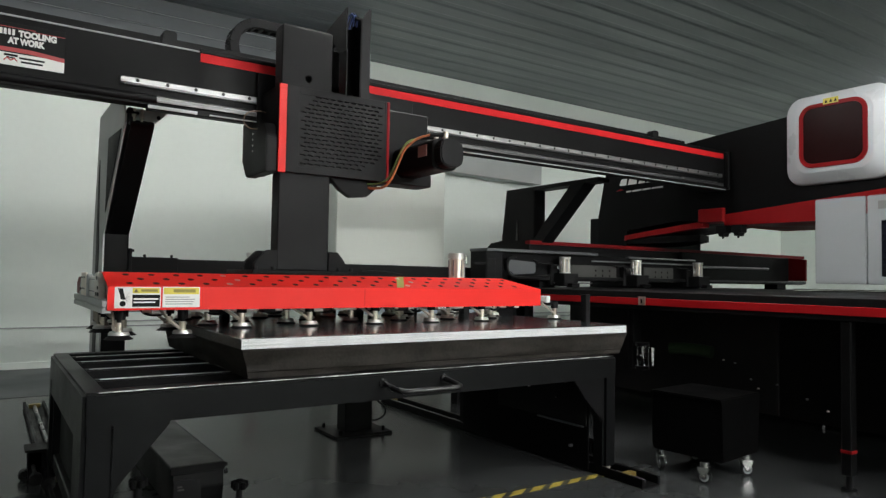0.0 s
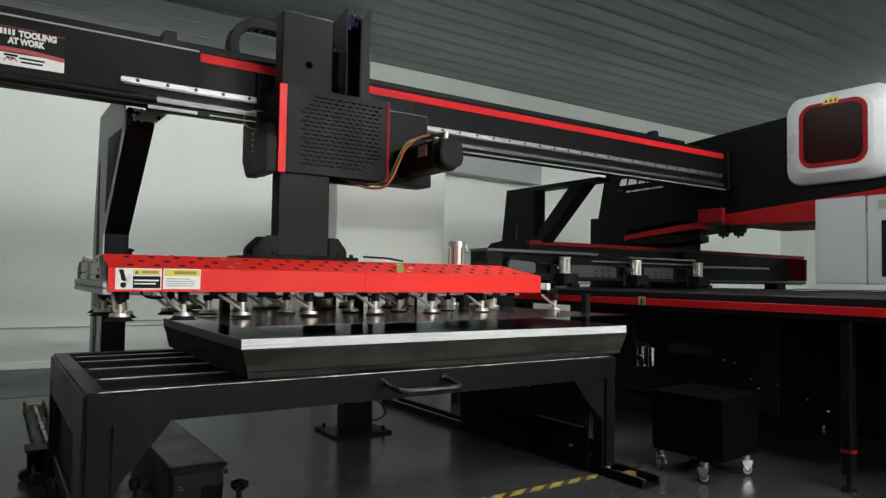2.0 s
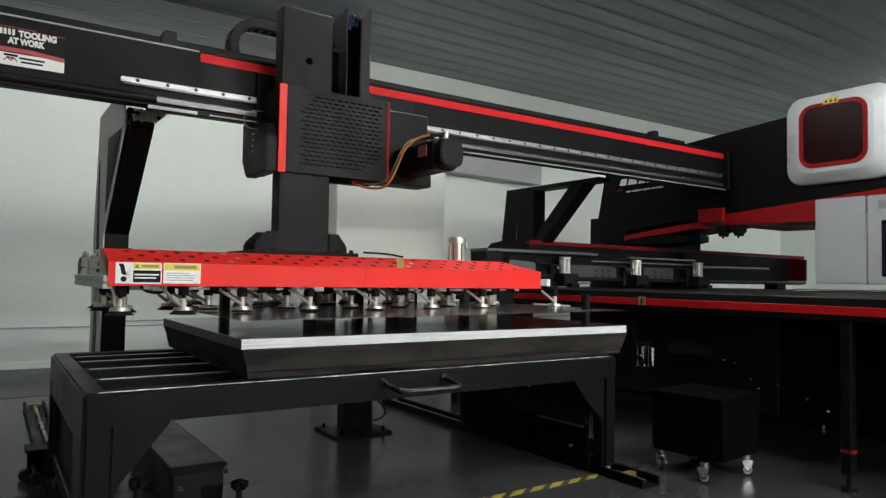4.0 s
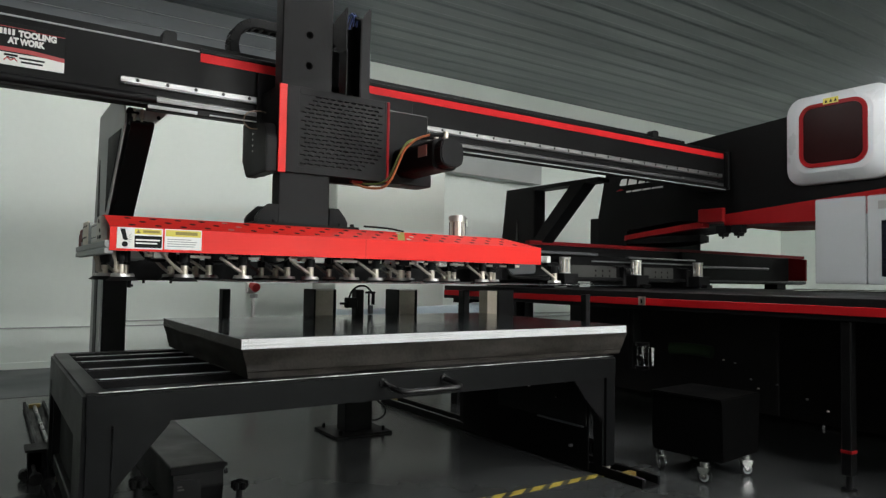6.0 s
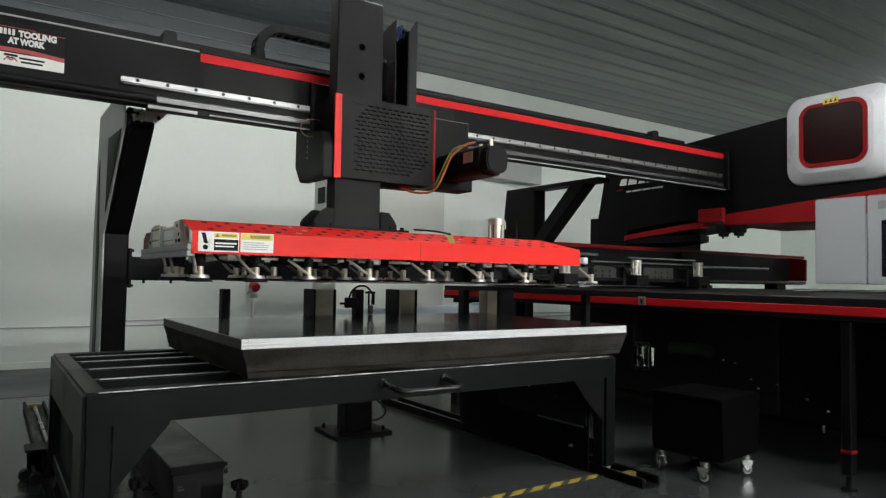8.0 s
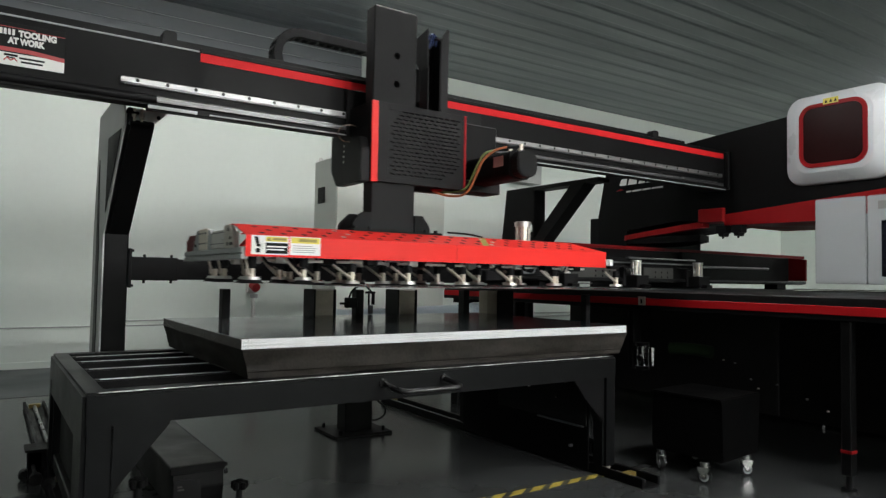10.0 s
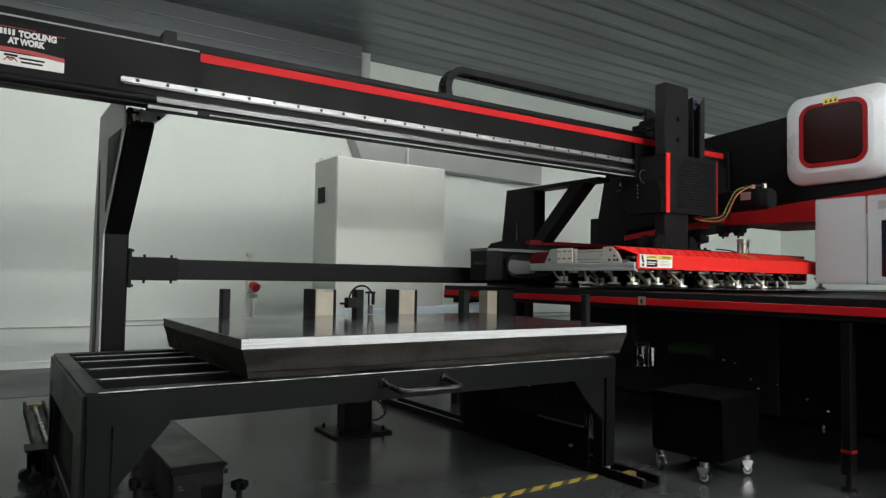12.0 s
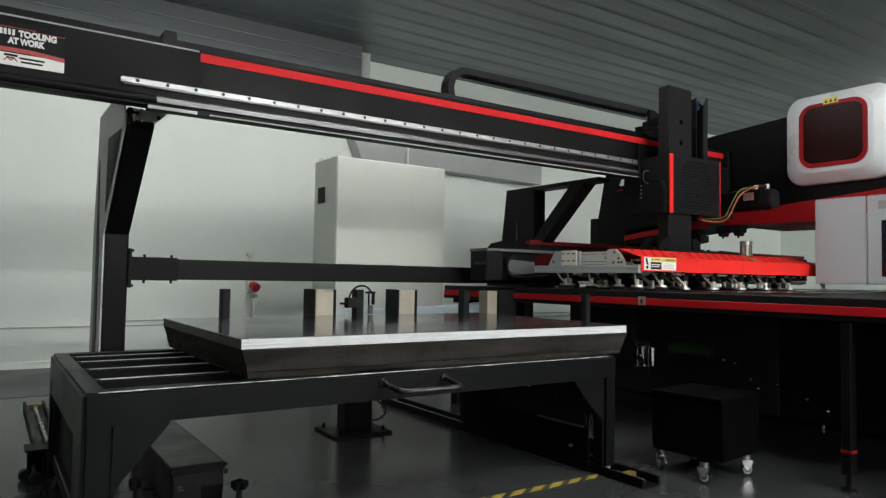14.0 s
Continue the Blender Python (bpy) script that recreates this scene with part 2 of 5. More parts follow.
# ---- the room ----
X0, X1, Y0, Y1 = -9.0, 15.8, -9.0, 9.0
floor = solo("floor", B((X0, X1, Y0, Y1, -0.1, 0.0), bev=0), FLOOR, "glossy dark grey epoxy workshop floor", "floor", kind="structure")
wall_north = solo("wall_north", B((X0, X1, Y1, Y1 + 0.15, 0, CEILING), bev=0), WALL, "white panelled workshop wall", "wall", kind="structure")
wall_south = solo("wall_south", B((X0, X1, Y0 - 0.15, Y0, 0, CEILING), bev=0), WALL, "white workshop wall", "wall", kind="structure")
wall_west = solo("wall_west", B((X0 - 0.15, X0, Y0, Y1, 0, CEILING), bev=0), WALL, "white workshop wall", "wall", kind="structure")
wall_east = solo("wall_east", B((X1, X1 + 0.15, Y0, Y1, 0, CEILING), bev=0), WALL, "pale grey workshop wall", "wall", kind="structure")


def ribbed_ceiling():
    """Trapezoid ribs that run along x, with overlapping sheet ends."""
    bm = bmesh.new()
    y, prof = Y0, []
    while y < Y1:
        prof += [(y, 0.0), (y + 0.20, 0.006), (y + 0.23, 0.012), (y + 0.30, 0.011), (y + 0.33, 0.002)]
        y += 0.34
    prof = [(min(a, Y1), b) for a, b in prof] + [(Y1, 0.0)]
    xs = [X0, -5.2, -1.6, 2.0, 5.6, 9.2, 12.8, X1]
    for k, (a, b) in enumerate(zip(xs, xs[1:])):
        drop = 0.006 * (k % 2)
        lo = [bm.verts.new((a, p, CEILING + h - drop)) for p, h in prof]
        hi = [bm.verts.new((b + 0.05, p, CEILING + h - drop)) for p, h in prof]
        for i in range(len(prof) - 1):
            if prof[i + 1][0] - prof[i][0] > 1e-5:
                bm.faces.new((lo[i], hi[i], hi[i + 1], lo[i + 1]))
    B((X0, X1, Y0, Y1, CEILING + 0.06, CEILING + 0.14), bev=0, bm=bm)
    return bm


ceiling = solo("ceiling", ribbed_ceiling(), CEIL, "ribbed grey zinc sheet ceiling", "ceiling", kind="structure")
solo("baseboard", B((X0, X1, Y1 - 0.02, Y1, 0, 0.08)), WALL, "white skirting along the wall", "baseboard", kind="structure")
solo("trim", B((X0, X1, Y1 - 0.025, Y1, 0.455, 0.47), (1.2, X1, Y1 - 0.035, Y1, 0.515, 0.53)), TRIM, "thin grey horizontal wall trim lines", "trim", kind="structure")
solo("pavement_band", B((X0, X1, 7.0, Y1 - 0.02, 0.0005, 0.003), bev=0), BAND, "matt slate-coloured painted floor band along the wall", "floor band", kind="structure")
# bulkhead under the ceiling and a flat grey band lower down
bulk = thing("ceiling_bulkhead", (0, 8.7, 3.75), "grey ribbed bulkhead hung under the ceiling by the wall", "bulkhead", kind="structure")
part("cladding", B((X0, 4.25, 8.47, 9.0, 3.62, CEILING), bev=0.004), CLADDING, bulk)
for k in range(5):
    z = 3.50 + k * 0.165
    part("cladding_board", prism([(8.47, z), (8.447, z), (8.443, z + 0.006), (8.462, z + 0.163), (8.47, z + 0.163)], "x", X0, 4.25), CLADDING, bulk)
    part("board_lip", B((X0, 4.25, 8.441, 8.447, z - 0.005, z + 0.001), bev=0.001), TRIM, bulk, "thin pale lip under the board")
# end face is paler than the cladding to paint the light on it
part("lit_end", B((4.25, 4.385, 8.44, 9.0, 3.5, 4.24)), TRIM, bulk, "bulkhead end in a lighter grey for the light on it")
duct = thing("wall_band", (5.8, 8.8, 2.9), "raised flat grey band along the white wall", "duct", kind="structure")
part("band_body", prism([(4.3, 3.12), (7.9, 3.12), (7.9, 2.74), (4.43, 2.81)], "y", 8.75, 9.0, bev=0.004), TRIM, duct)
part("hanger", B((5.17, 5.20, 8.70, 8.75, 2.55, 3.4)), LABEL_WHITE, duct, "white hanger strip")


def unseen_panel_light(x, y, watts):
    """A long panel light added under the ceiling, out of view, with a glowing diffuser."""
    t = thing("unseen_panel_light", (x, y, CEILING), "added panel light under the ceiling, out of view", "ceiling light", group="ceiling lights")
    part("housing", B((x - 1.2, x + 1.2, y - 0.17, y + 0.17, CEILING - 0.10, CEILING - 0.03)), LABEL_WHITE, t)
    part("diffuser", B((x - 1.17, x + 1.17, y - 0.15, y + 0.15, CEILING - 0.32, CEILING - 0.10), bev=0), TUBES[watts], t, "lit white diffuser")
    for a in (-0.9, 0.86):
        part("bracket", B((x + a, x + a + 0.04, y - 0.02, y + 0.02, CEILING - 0.03, CEILING + 0.05)), ALU, t)


for lx, ly, lw in LAMP_ROWS:
    unseen_panel_light(lx, ly, lw)


# ---- hazard tape on the floor ----
tape = thing("floor_tape", (2.6, 2.73, 0), "worn yellow and black hazard tape stuck to the floor", "hazard tape", kind="structure")
part("tape_base", B((0.6, 3.34, 2.70, 2.755, 0.0005, 0.002), bev=0), TAPE_BLACK, tape)
k = 0
x = 0.62
while x < 3.17:
    part("yellow_stripe", prism([(x, 2.70), (x + 0.082, 2.70), (x + 0.165, 2.755), (x + 0.083, 2.755)], "z", 0.002, 0.0027), YELLOW, tape)
    x += 0.135


# ---- electrical cabinet at the back ----
def electrical_cabinet():
    y0, y1, x0, x1, z1 = 6.3, 6.87, 2.925, 4.245, 2.33
    t = thing("electrical_cabinet", (x0, y0, 0), "tall light grey electrical cabinet near the white wall", "cabinet")
    body = part("body", B((x0, x1, y0 + 0.02, y1, 0.1, z1), bev=0.006), CABINET, t)
    part("plinth", B((x0 + 0.02, x1 - 0.02, y0 + 0.04, y1 - 0.02, 0, 0.1)), PLINTH, t, "dark plinth")
    part("door", B((x0 + 0.004, x1 - 0.004, y0, y0 + 0.02, 0.11, z1 - 0.01), bev=0.004), CABINET, t)
    vent = part("vent", B((x0 - 0.012, x0, y0 + 0.29, y0 + 0.46, z1 - 0.46, z1 - 0.29), bev=0.004), BLACK_MATT, t, "small black vent cover")
    for k in range(4):
        part("slat", B((x0 - 0.017, x0 - 0.012, y0 + 0.31, y0 + 0.44, z1 - 0.44 + k * 0.034, z1 - 0.425 + k * 0.034), bev=0.001), BLACK, vent)
    for px, py in ((x0 + 0.04, y0 + 0.06), (x1 - 0.06, y0 + 0.06), (x0 + 0.04, y1 - 0.06), (x1 - 0.06, y1 - 0.06)):
        bm = C(((px, py, z1), (px, py, z1 + 0.015), 0.014))
        tube([(px - 0.016, py, z1 + 0.012), (px - 0.014, py, z1 + 0.035), (px, py, z1 + 0.044), (px + 0.014, py, z1 + 0.035), (px + 0.016, py, z1 + 0.012)], 0.005, bm=bm)
        part("lifting_eye", bm, ALU, t)


electrical_cabinet()

# ---- red wall socket with cable ----
sock = thing("wall_socket", (2.95, 9.0, 0.95), "red industrial socket with white conduit on the wall", "socket")
part("back_plate", B((2.88, 3.02, 8.93, 9.0, 0.86, 1.06), bev=0.01), LABEL_WHITE, sock)
part("socket_body", C(((2.95, 8.93, 0.97), (2.97, 8.82, 0.93), 0.052, 0.060), seg=24, bev=0.006), SOCKET_RED, sock, "red socket body")
part("collar", C(((2.95, 8.86, 0.85), (2.95, 8.86, 0.80), 0.05)), PRINT_GREY, sock)
part("conduit", C(((2.92, 8.96, 1.06), (2.92, 8.96, 1.36), 0.018)), LABEL_WHITE, sock, "white conduit")
part("plug_lead", C(((2.94, 8.86, 0.80), (2.96, 8.88, 0.45), 0.026)), LABEL_WHITE, sock, "white plug lead")
part("cap", B((2.88, 2.97, 8.93, 9.0, 1.34, 1.40), bev=0.01), LABEL_WHITE, sock)


# ---- gantry: beam, posts, tie ----
YB = 4.1       # front face of the beam
YP = 5.1       # near face of the posts


def gantry():
    t = thing("gantry", (0.75, 5.3, 0), "black steel gantry with a long rail beam and red stripe", "gantry")
    beam = part("beam", B((-1.2, 6.19, YB, 4.42, 2.106, 2.412), bev=0.006), BLACK, t)
    part("top_tray", B((-1.2, 5.9, 4.37, 4.40, 2.412, 2.545), (-1.2, 5.9, 4.64, 4.68, 2.40, 2.45), (-1.2, 5.9, 4.42, 4.66, 2.39, 2.412)), BLACK_MATT, beam)
    part("edge_angle", B((-1.2, 1.0, YB - 0.004, YB + 0.010, 2.407, 2.416), bev=0.002), TRIM, beam, "thin bright angle along the top edge")
    part("top_angle", B((1.0, 6.18, YB - 0.006, YB + 0.03, 2.405, 2.432), bev=0.003), BLACK, beam)
    part("red_stripe", B((1.005, 6.15, YB - 0.004, YB + 0.001, 2.352, 2.404), bev=0.001), STRIPE, beam, "red painted stripe")
    # upper guide rail with its row of holes
    rail = part("upper_rail", B((0.575, 6.10, YB - 0.026, YB, 2.155, 2.19), bev=0.004), RAIL, beam, "bright ground guide rail")
    for k in range(35):
        x = 0.665 + 0.1575 * k
        part("hole", C(((x, YB - 0.0268, 2.174), (x, YB - 0.024, 2.174), 0.0105), seg=12), BLACK, rail)
    rack = bmesh.new()
    for k in range(390):
        x = 0.60 + k * 0.014
        B((x, x + 0.007, YB - 0.022, YB - 0.003, 2.1495, 2.156), bev=0, bm=rack)
    tagged(part("rack_teeth", rack, RAIL, rail), kind="stuff")
    low = part("lower_rail", B((0.755, 6.10, YB - 0.034, YB, 2.072, 2.104), bev=0.004), BLACK_GLOSS, beam, "oily dark guide rail")
    part("rail_strip", B((0.765, 6.10, YB - 0.0375, YB - 0.033, 2.066, 2.094), bev=0.002), STREAK, low, "bright running face of the rail")
    part("rail_groove", B((0.765, 6.10, YB - 0.0385, YB - 0.0370, 2.078, 2.081), bev=0), PLINTH, low)
    part("end_sleeve", C(((-1.2, YB - 0.03, 2.082), (0.762, YB - 0.03, 2.082), 0.024), seg=24, bev=0.003), BLACK_MATT, beam, "round dark sleeve on the rail", smooth=True)
    part("rail_seat", B((0.40, 6.14, YB - 0.02, YB + 0.06, 2.058, 2.082), (-1.2, 0.75, YB - 0.02, YB, 2.06, 2.11), bev=0.004), BLACK, beam)
    part("bottom_flange", B((-1.2, 0.72, YB - 0.03, YB + 0.03, 2.044, 2.066), (0.72, 6.16, YB - 0.03, YB + 0.03, 2.022, 2.060), (-1.2, 6.16, YB + 0.02, 4.40, 2.098, 2.106), bev=0.003), BLACK, beam)
    part("flange_edge", B((0.72, 0.99, YB - 0.036, YB - 0.028, 2.028, 2.046), (1.06, 6.14, YB - 0.036, YB - 0.028, 2.032, 2.039), bev=0.001), TRIM, beam, "worn bright lower edge")
    part("end_cap", B((6.165, 6.195, YB - 0.05, 4.45, 2.04, 2.42), bev=0.004), BLACK, beam)
    for x in (0.80, 5.12):
        part("sensor_block", prism([(x, 2.412), (x + 0.08, 2.412), (x + 0.08, 2.505), (x + 0.07, 2.515), (x + 0.02, 2.515), (x, 2.50)], "y", 4.14, 4.22, bev=0.004), BLACK_MATT, beam)
    part("bright_tab", B((4.90, 5.05, 4.11, 4.13, 2.418, 2.432), bev=0.001), ALU, beam)
    # sign on the beam
    sign = part("sign", B((-0.35, 0.308, YB - 0.006, YB + 0.001, 2.150, 2.372), bev=0.001), LABEL_BLACK, beam, "black and white printed sign board")
    part("sign_foot", B((-0.345, 0.305, YB - 0.009, YB - 0.005, 2.152, 2.215), bev=0), LABEL_WHITE, sign)
    part("sign_arc", prism([(-0.345, 2.225), (0.0, 2.243), (0.15, 2.243), (0.305, 2.228), (0.305, 2.206), (0.15, 2.222), (0.0, 2.222), (-0.345, 2.206)], "y", YB - 0.0105, YB - 0.0085), SOCKET_RED, sign, "red curved band")
    part("sign_line", B((-0.345, 0.17, YB - 0.009, YB - 0.005, 2.347, 2.350), (0.16, 0.305, YB - 0.009, YB - 0.005, 2.339, 2.342), bev=0), SOCKET_RED, sign)
    part("brand_bar", B(*[(x, x + w, YB - 0.0082, YB - 0.0055, 2.308, 2.338) for x, w in ((0.005, 0.020), (0.030, 0.013), (0.049, 0.012), (0.067, 0.012))], bev=0), LABEL_WHITE, sign)
    letters("TOOLING", 0.043, on_front(0.096, YB - 0.0075, 2.307), LABEL_WHITE, sign, width=0.170, weight=0.0026)
    letters("AT WORK", 0.043, on_front(0.052, YB - 0.0075, 2.266), LABEL_WHITE, sign, width=0.162, weight=0.0026)
    # brand mark as plain shapes
    part("brand_mark", B((0.035, 0.095, YB - 0.0105, YB - 0.0085, 2.197, 2.209), (0.045, 0.085, YB - 0.0105, YB - 0.0085, 2.186, 2.194), bev=0), LABEL_BLACK, sign)
    part("brand_mark", prism([(0.035, 2.170), (0.05, 2.185), (0.065, 2.172), (0.08, 2.185), (0.095, 2.170), (0.095, 2.178), (0.08, 2.193), (0.065, 2.180), (0.05, 2.193), (0.035, 2.178)], "y", YB - 0.0112, YB - 0.0085), SOCKET_RED, sign)
    part("brand_mark", B((0.102, 0.216, YB - 0.0105, YB - 0.0085, 2.189, 2.199), (0.110, 0.207, YB - 0.0105, YB - 0.0085, 2.170, 2.180), bev=0), LABEL_BLACK, sign)
    # far post with a raked arm
    xl, xr = 0.662, 0.812
    post = part("post", B((xl, xr, YP, 5.59, 0, 1.37), bev=0.006), BLACK, t)
    part("post_arm", prism([(YP, 1.36), (5.59, 1.36), (5.48, 2.19), (5.1, 2.17), (4.37, 2.012), (4.345, 1.995), (4.365, 1.972)], "x", xl + 0.02, xr, bev=0.005), BLACK, t)
    part("side_plate", prism([(5.59, 0.02), (5.59, 1.38), (5.47, 2.225), (4.52, 2.225), (4.36, 2.05), (4.36, 1.99), (5.095, 1.365), (5.095, 0.02)], "x", xl - 0.012, xl - 0.002, bev=0.002), TRIM, t, "light grey edged side plate")
    part("side_opening", prism([(5.02, 1.50), (4.635, 1.803), (4.47, 1.972), (4.985, 1.992)], "x", xl - 0.016, xl - 0.011), BIN, t, "dark opening in the side plate")
    part("side_slot", prism([(5.27, 0.05), (5.42, 0.05), (5.40, 1.75), (5.37, 1.9), (5.30, 1.4), (5.27, 1.3)], "x", xl - 0.016, xl - 0.011), BLACK_MATT, t, "dark vertical slot")
    part("foot_plate", B((xl - 0.08, xr + 0.08, 5.02, 5.66, 0, 0.02)), BLACK, t)
    for (bx, by) in ((0.742, 4.365), (0.70, 4.365)):
        part("levelling_bolt", C(((bx, by, 2.0), (bx, by, 2.083), 0.009), ((bx, by, 2.03), (bx, by, 2.045), 0.016), seg=12), NICKEL, t, "bright levelling bolt")
    part("arm_bracket", prism([(0.675, 2.083), (0.895, 2.083), (0.805, 1.99), (0.675, 1.985)], "y", 4.385, 4.40, bev=0.002), TRIM, t, "grey triangular bracket")
    part("bracket_block", B((0.665, 0.705, 4.36, 4.42, 2.0, 2.083), (0.655, 0.725, 4.355, 4.40, 2.045, 2.062), bev=0.003), BLACK_MATT, t)
    part("bolt", C(((0.84, 4.378, 2.045), (0.84, 4.386, 2.045), 0.012), seg=10), BIN, t)
    # tie between the posts
    tie = part("tie_beam", B((1.12, 4.51, YP, 5.22, 1.058, 1.203), bev=0.006), BLACK, t)
    part("tie_socket", B((0.825, 1.14, YP - 0.01, 5.23, 1.05, 1.213), bev=0.004), BLACK, t)
    part("tie_flange", B((0.812, 0.832, YP - 0.03, 5.26, 1.0, 1.27), bev=0.003), BLACK, t)
    for bx in (0.92, 1.10):
        for za, zb in ((1.213, 1.232), (1.03, 1.05)):
            part("bolt", C(((bx, 5.12, za), (bx, 5.12, zb), 0.009), seg=8), BLACK_MATT, t)
    for bz in (1.015, 1.255):
        part("bolt", C(((0.83, 5.08, bz), (0.845, 5.08, bz), 0.010), seg=8), BLACK_MATT, t)
    # near post with a triangular bracket
    a, b = 4.51, 4.66
    part("post", prism([(5.10, 1.0285), (5.86, 1.0285), (5.86, 1.44), (5.80, 1.485), (5.60, 1.50), (5.54, 2.03), (5.10, 2.03)], "x", a, b, bev=0.006), BLACK, t)
    part("bracket_top", B((a, b, 4.25, 5.12, 1.99, 2.03), bev=0.004), BLACK, t)
    part("bracket_brace", prism([(4.405, 2.0), (4.595, 2.0), (4.94, 1.67), (5.11, 1.50), (5.11, 1.345), (4.925, 1.522)], "x", a, b, bev=0.005), BLACK, t)
    part("stiffener", prism([(5.33, 1.50), (5.35, 1.72), (5.37, 1.50)], "x", a - 0.008, a), BLACK_GLOSS, t)


gantry()


# ---- material trolley with the sheet stack ----
YT, ZT = 2.70, 0.672
TX0, TX1 = 0.30, 3.03


def trolley():
    t = thing("material_trolley", (1.6, 3.4, 0), "dark charcoal welded steel trolley under a stack of sheets", "trolley")
    back = 4.12
    # welded top frame: one ring of square tube with rounded outer corners
    bm = bmesh.new()
    rims = []
    for dz in (0.0, -0.122):
        for inset_x, inset_y in ((0.0, 0.0), (0.075, 0.085)):
            rims.append([bm.verts.new((x, y, ZT + dz)) for x, y in ((TX0 + inset_x, YT + inset_y), (TX1 - inset_x, YT + inset_y), (TX1 - inset_x, back - inset_y), (TX0 + inset_x, back - inset_y))])
    for k in range(4):
        n = (k + 1) % 4
        bm.faces.new((rims[0][k], rims[0][n], rims[1][n], rims[1][k]))
        bm.faces.new((rims[2][n], rims[2][k], rims[3][k], rims[3][n]))
        bm.faces.new((rims[0][n], rims[0][k], rims[2][k], rims[2][n]))
        bm.faces.new((rims[1][k], rims[1][n], rims[3][n], rims[3][k]))
    outer = set(rims[0]) | set(rims[2])
    soft = [e for e in bm.edges if e.verts[0] in outer and e.verts[1] in outer and max(v.co.z for v in e.verts) > ZT - 0.05]
    bmesh.ops.bevel(bm, geom=soft, offset=0.012, segments=4, affect="EDGES")
    part("top_frame", bm, TABLE_BLACK, t, smooth=True)
    for y in (3.05, 3.39, 3.69, 3.91):
        part("cross_bar", B((TX0 + 0.07, TX1 - 0.07, y, y + 0.055, ZT - 0.072, ZT - 0.004), bev=0.006, seg=2), BLACK, t)
    # thin pale strips paint the highlights along front rail and bars
    part("glint_strip", B((TX0 + 0.05, TX1 - 0.06, YT + 0.006, YT + 0.0115, ZT - 0.0035, ZT + 0.0006), bev=0.001), GLINT, t, "pale strip that paints the glint on the front rail")
    for y in (3.05, 3.39, 3.69, 3.91):
        part("glint_strip", B((TX0 + 0.10, TX1 - 0.10, y + 0.004, y + 0.028, ZT - 0.0045, ZT - 0.0034), bev=0), GLINT, t, "pale strip that paints the glint on the bar")
    for x in (TX0, TX1 - 0.10):
        for y in (YT, back - 0.10):
            bm = B((x, x + 0.10, y, y + 0.10, 0.055, ZT - 0.122), bev=0)
            bmesh.ops.bevel(bm, geom=[e for e in bm.edges if abs(e.verts[0].co.z - e.verts[1].co.z) > 0.1], offset=0.016, segments=4, affect="EDGES")
            part("leg", bm, TABLE_BLACK, t, smooth=True)
    # corner gussets
    part("gusset", prism([(TX0 + 0.10, 0.552), (0.60, 0.552), (0.595, 0.535), (0.42, 0.33), (TX0 + 0.10, 0.27)], "y", YT + 0.008, YT + 0.05, bev=0.003), TABLE_BLACK, t)
    part("gusset", prism([(TX1 - 0.10, 0.552), (2.70, 0.552), (2.78, 0.45), (TX1 - 0.10, 0.30)], "y", YT + 0.008, YT + 0.03, bev=0.003), BLACK, t)
    for x in (TX0 + 0.02, TX1 - 0.10):
        part("lower_beam", B((x, x + 0.08, YT + 0.10, back - 0.10, 0.10, 0.17), bev=0.006), BLACK, t)
        for y in (YT + 0.05, back - 0.05):
            part("wheel", C(((x + 0.02, y, 0.048), (x + 0.07, y, 0.048), 0.036), seg=20, bev=0.003), NICKEL, t)
    part("side_plate", B((TX0 + 0.002, TX0 + 0.012, YT + 0.10, back - 0.10, 0.475, ZT - 0.122), bev=0.002), TABLE_BLACK, t)
    part("side_plate", B((TX0 + 0.002, TX0 + 0.012, YT + 0.10, YT + 0.275, 0.055, 0.475), bev=0.002), TABLE_BLACK, t)
    part("upright", B((0.345, 0.37, YT + 0.12, back - 0.15, 0.17, 0.55), bev=0.004), BIN, t)
    panel = part("end_panel", B((2.905, 2.915, YT + 0.10, 4.03, 0.012, 0.55), bev=0.002), BIN, t, "dark closing panel")
    part("upper_sheet", B((2.895, 2.905, YT + 0.11, 3.62, 0.262, 0.49), bev=0.002), BLACK_MATT, panel, "dull grey upper sheet")
    part("panel_lip", B((2.882, 2.905, YT + 0.13, 3.215, 0.252, 0.262), bev=0.002), PLINTH, panel, "bright folded lip")
    for y, zz in ((2.93, 0.13), (3.05, 0.40), (3.30, 0.43)):
        part("bolt", C(((2.885, y, zz), (2.906, y, zz), 0.009), seg=8), DULL, panel)
    h = part("handle", tube([(1.50, YT - 0.002, 0.624), (1.505, YT - 0.10, 0.612), (1.535, YT - 0.15, 0.605), (1.60, YT - 0.155, 0.605), (1.76, YT - 0.155, 0.605), (1.815, YT - 0.15, 0.606), (1.835, YT - 0.10, 0.612), (1.83, YT - 0.002, 0.624)], 0.0125, 12), BLACK_GLOSS, t, "round black push handle", smooth=True)
    for x in (1.50, 1.83):
        part("handle_boss", C(((x, YT - 0.012, 0.624), (x, YT + 0.002, 0.624), 0.022), seg=16, bev=0.003), BLACK_GLOSS, h)


trolley()


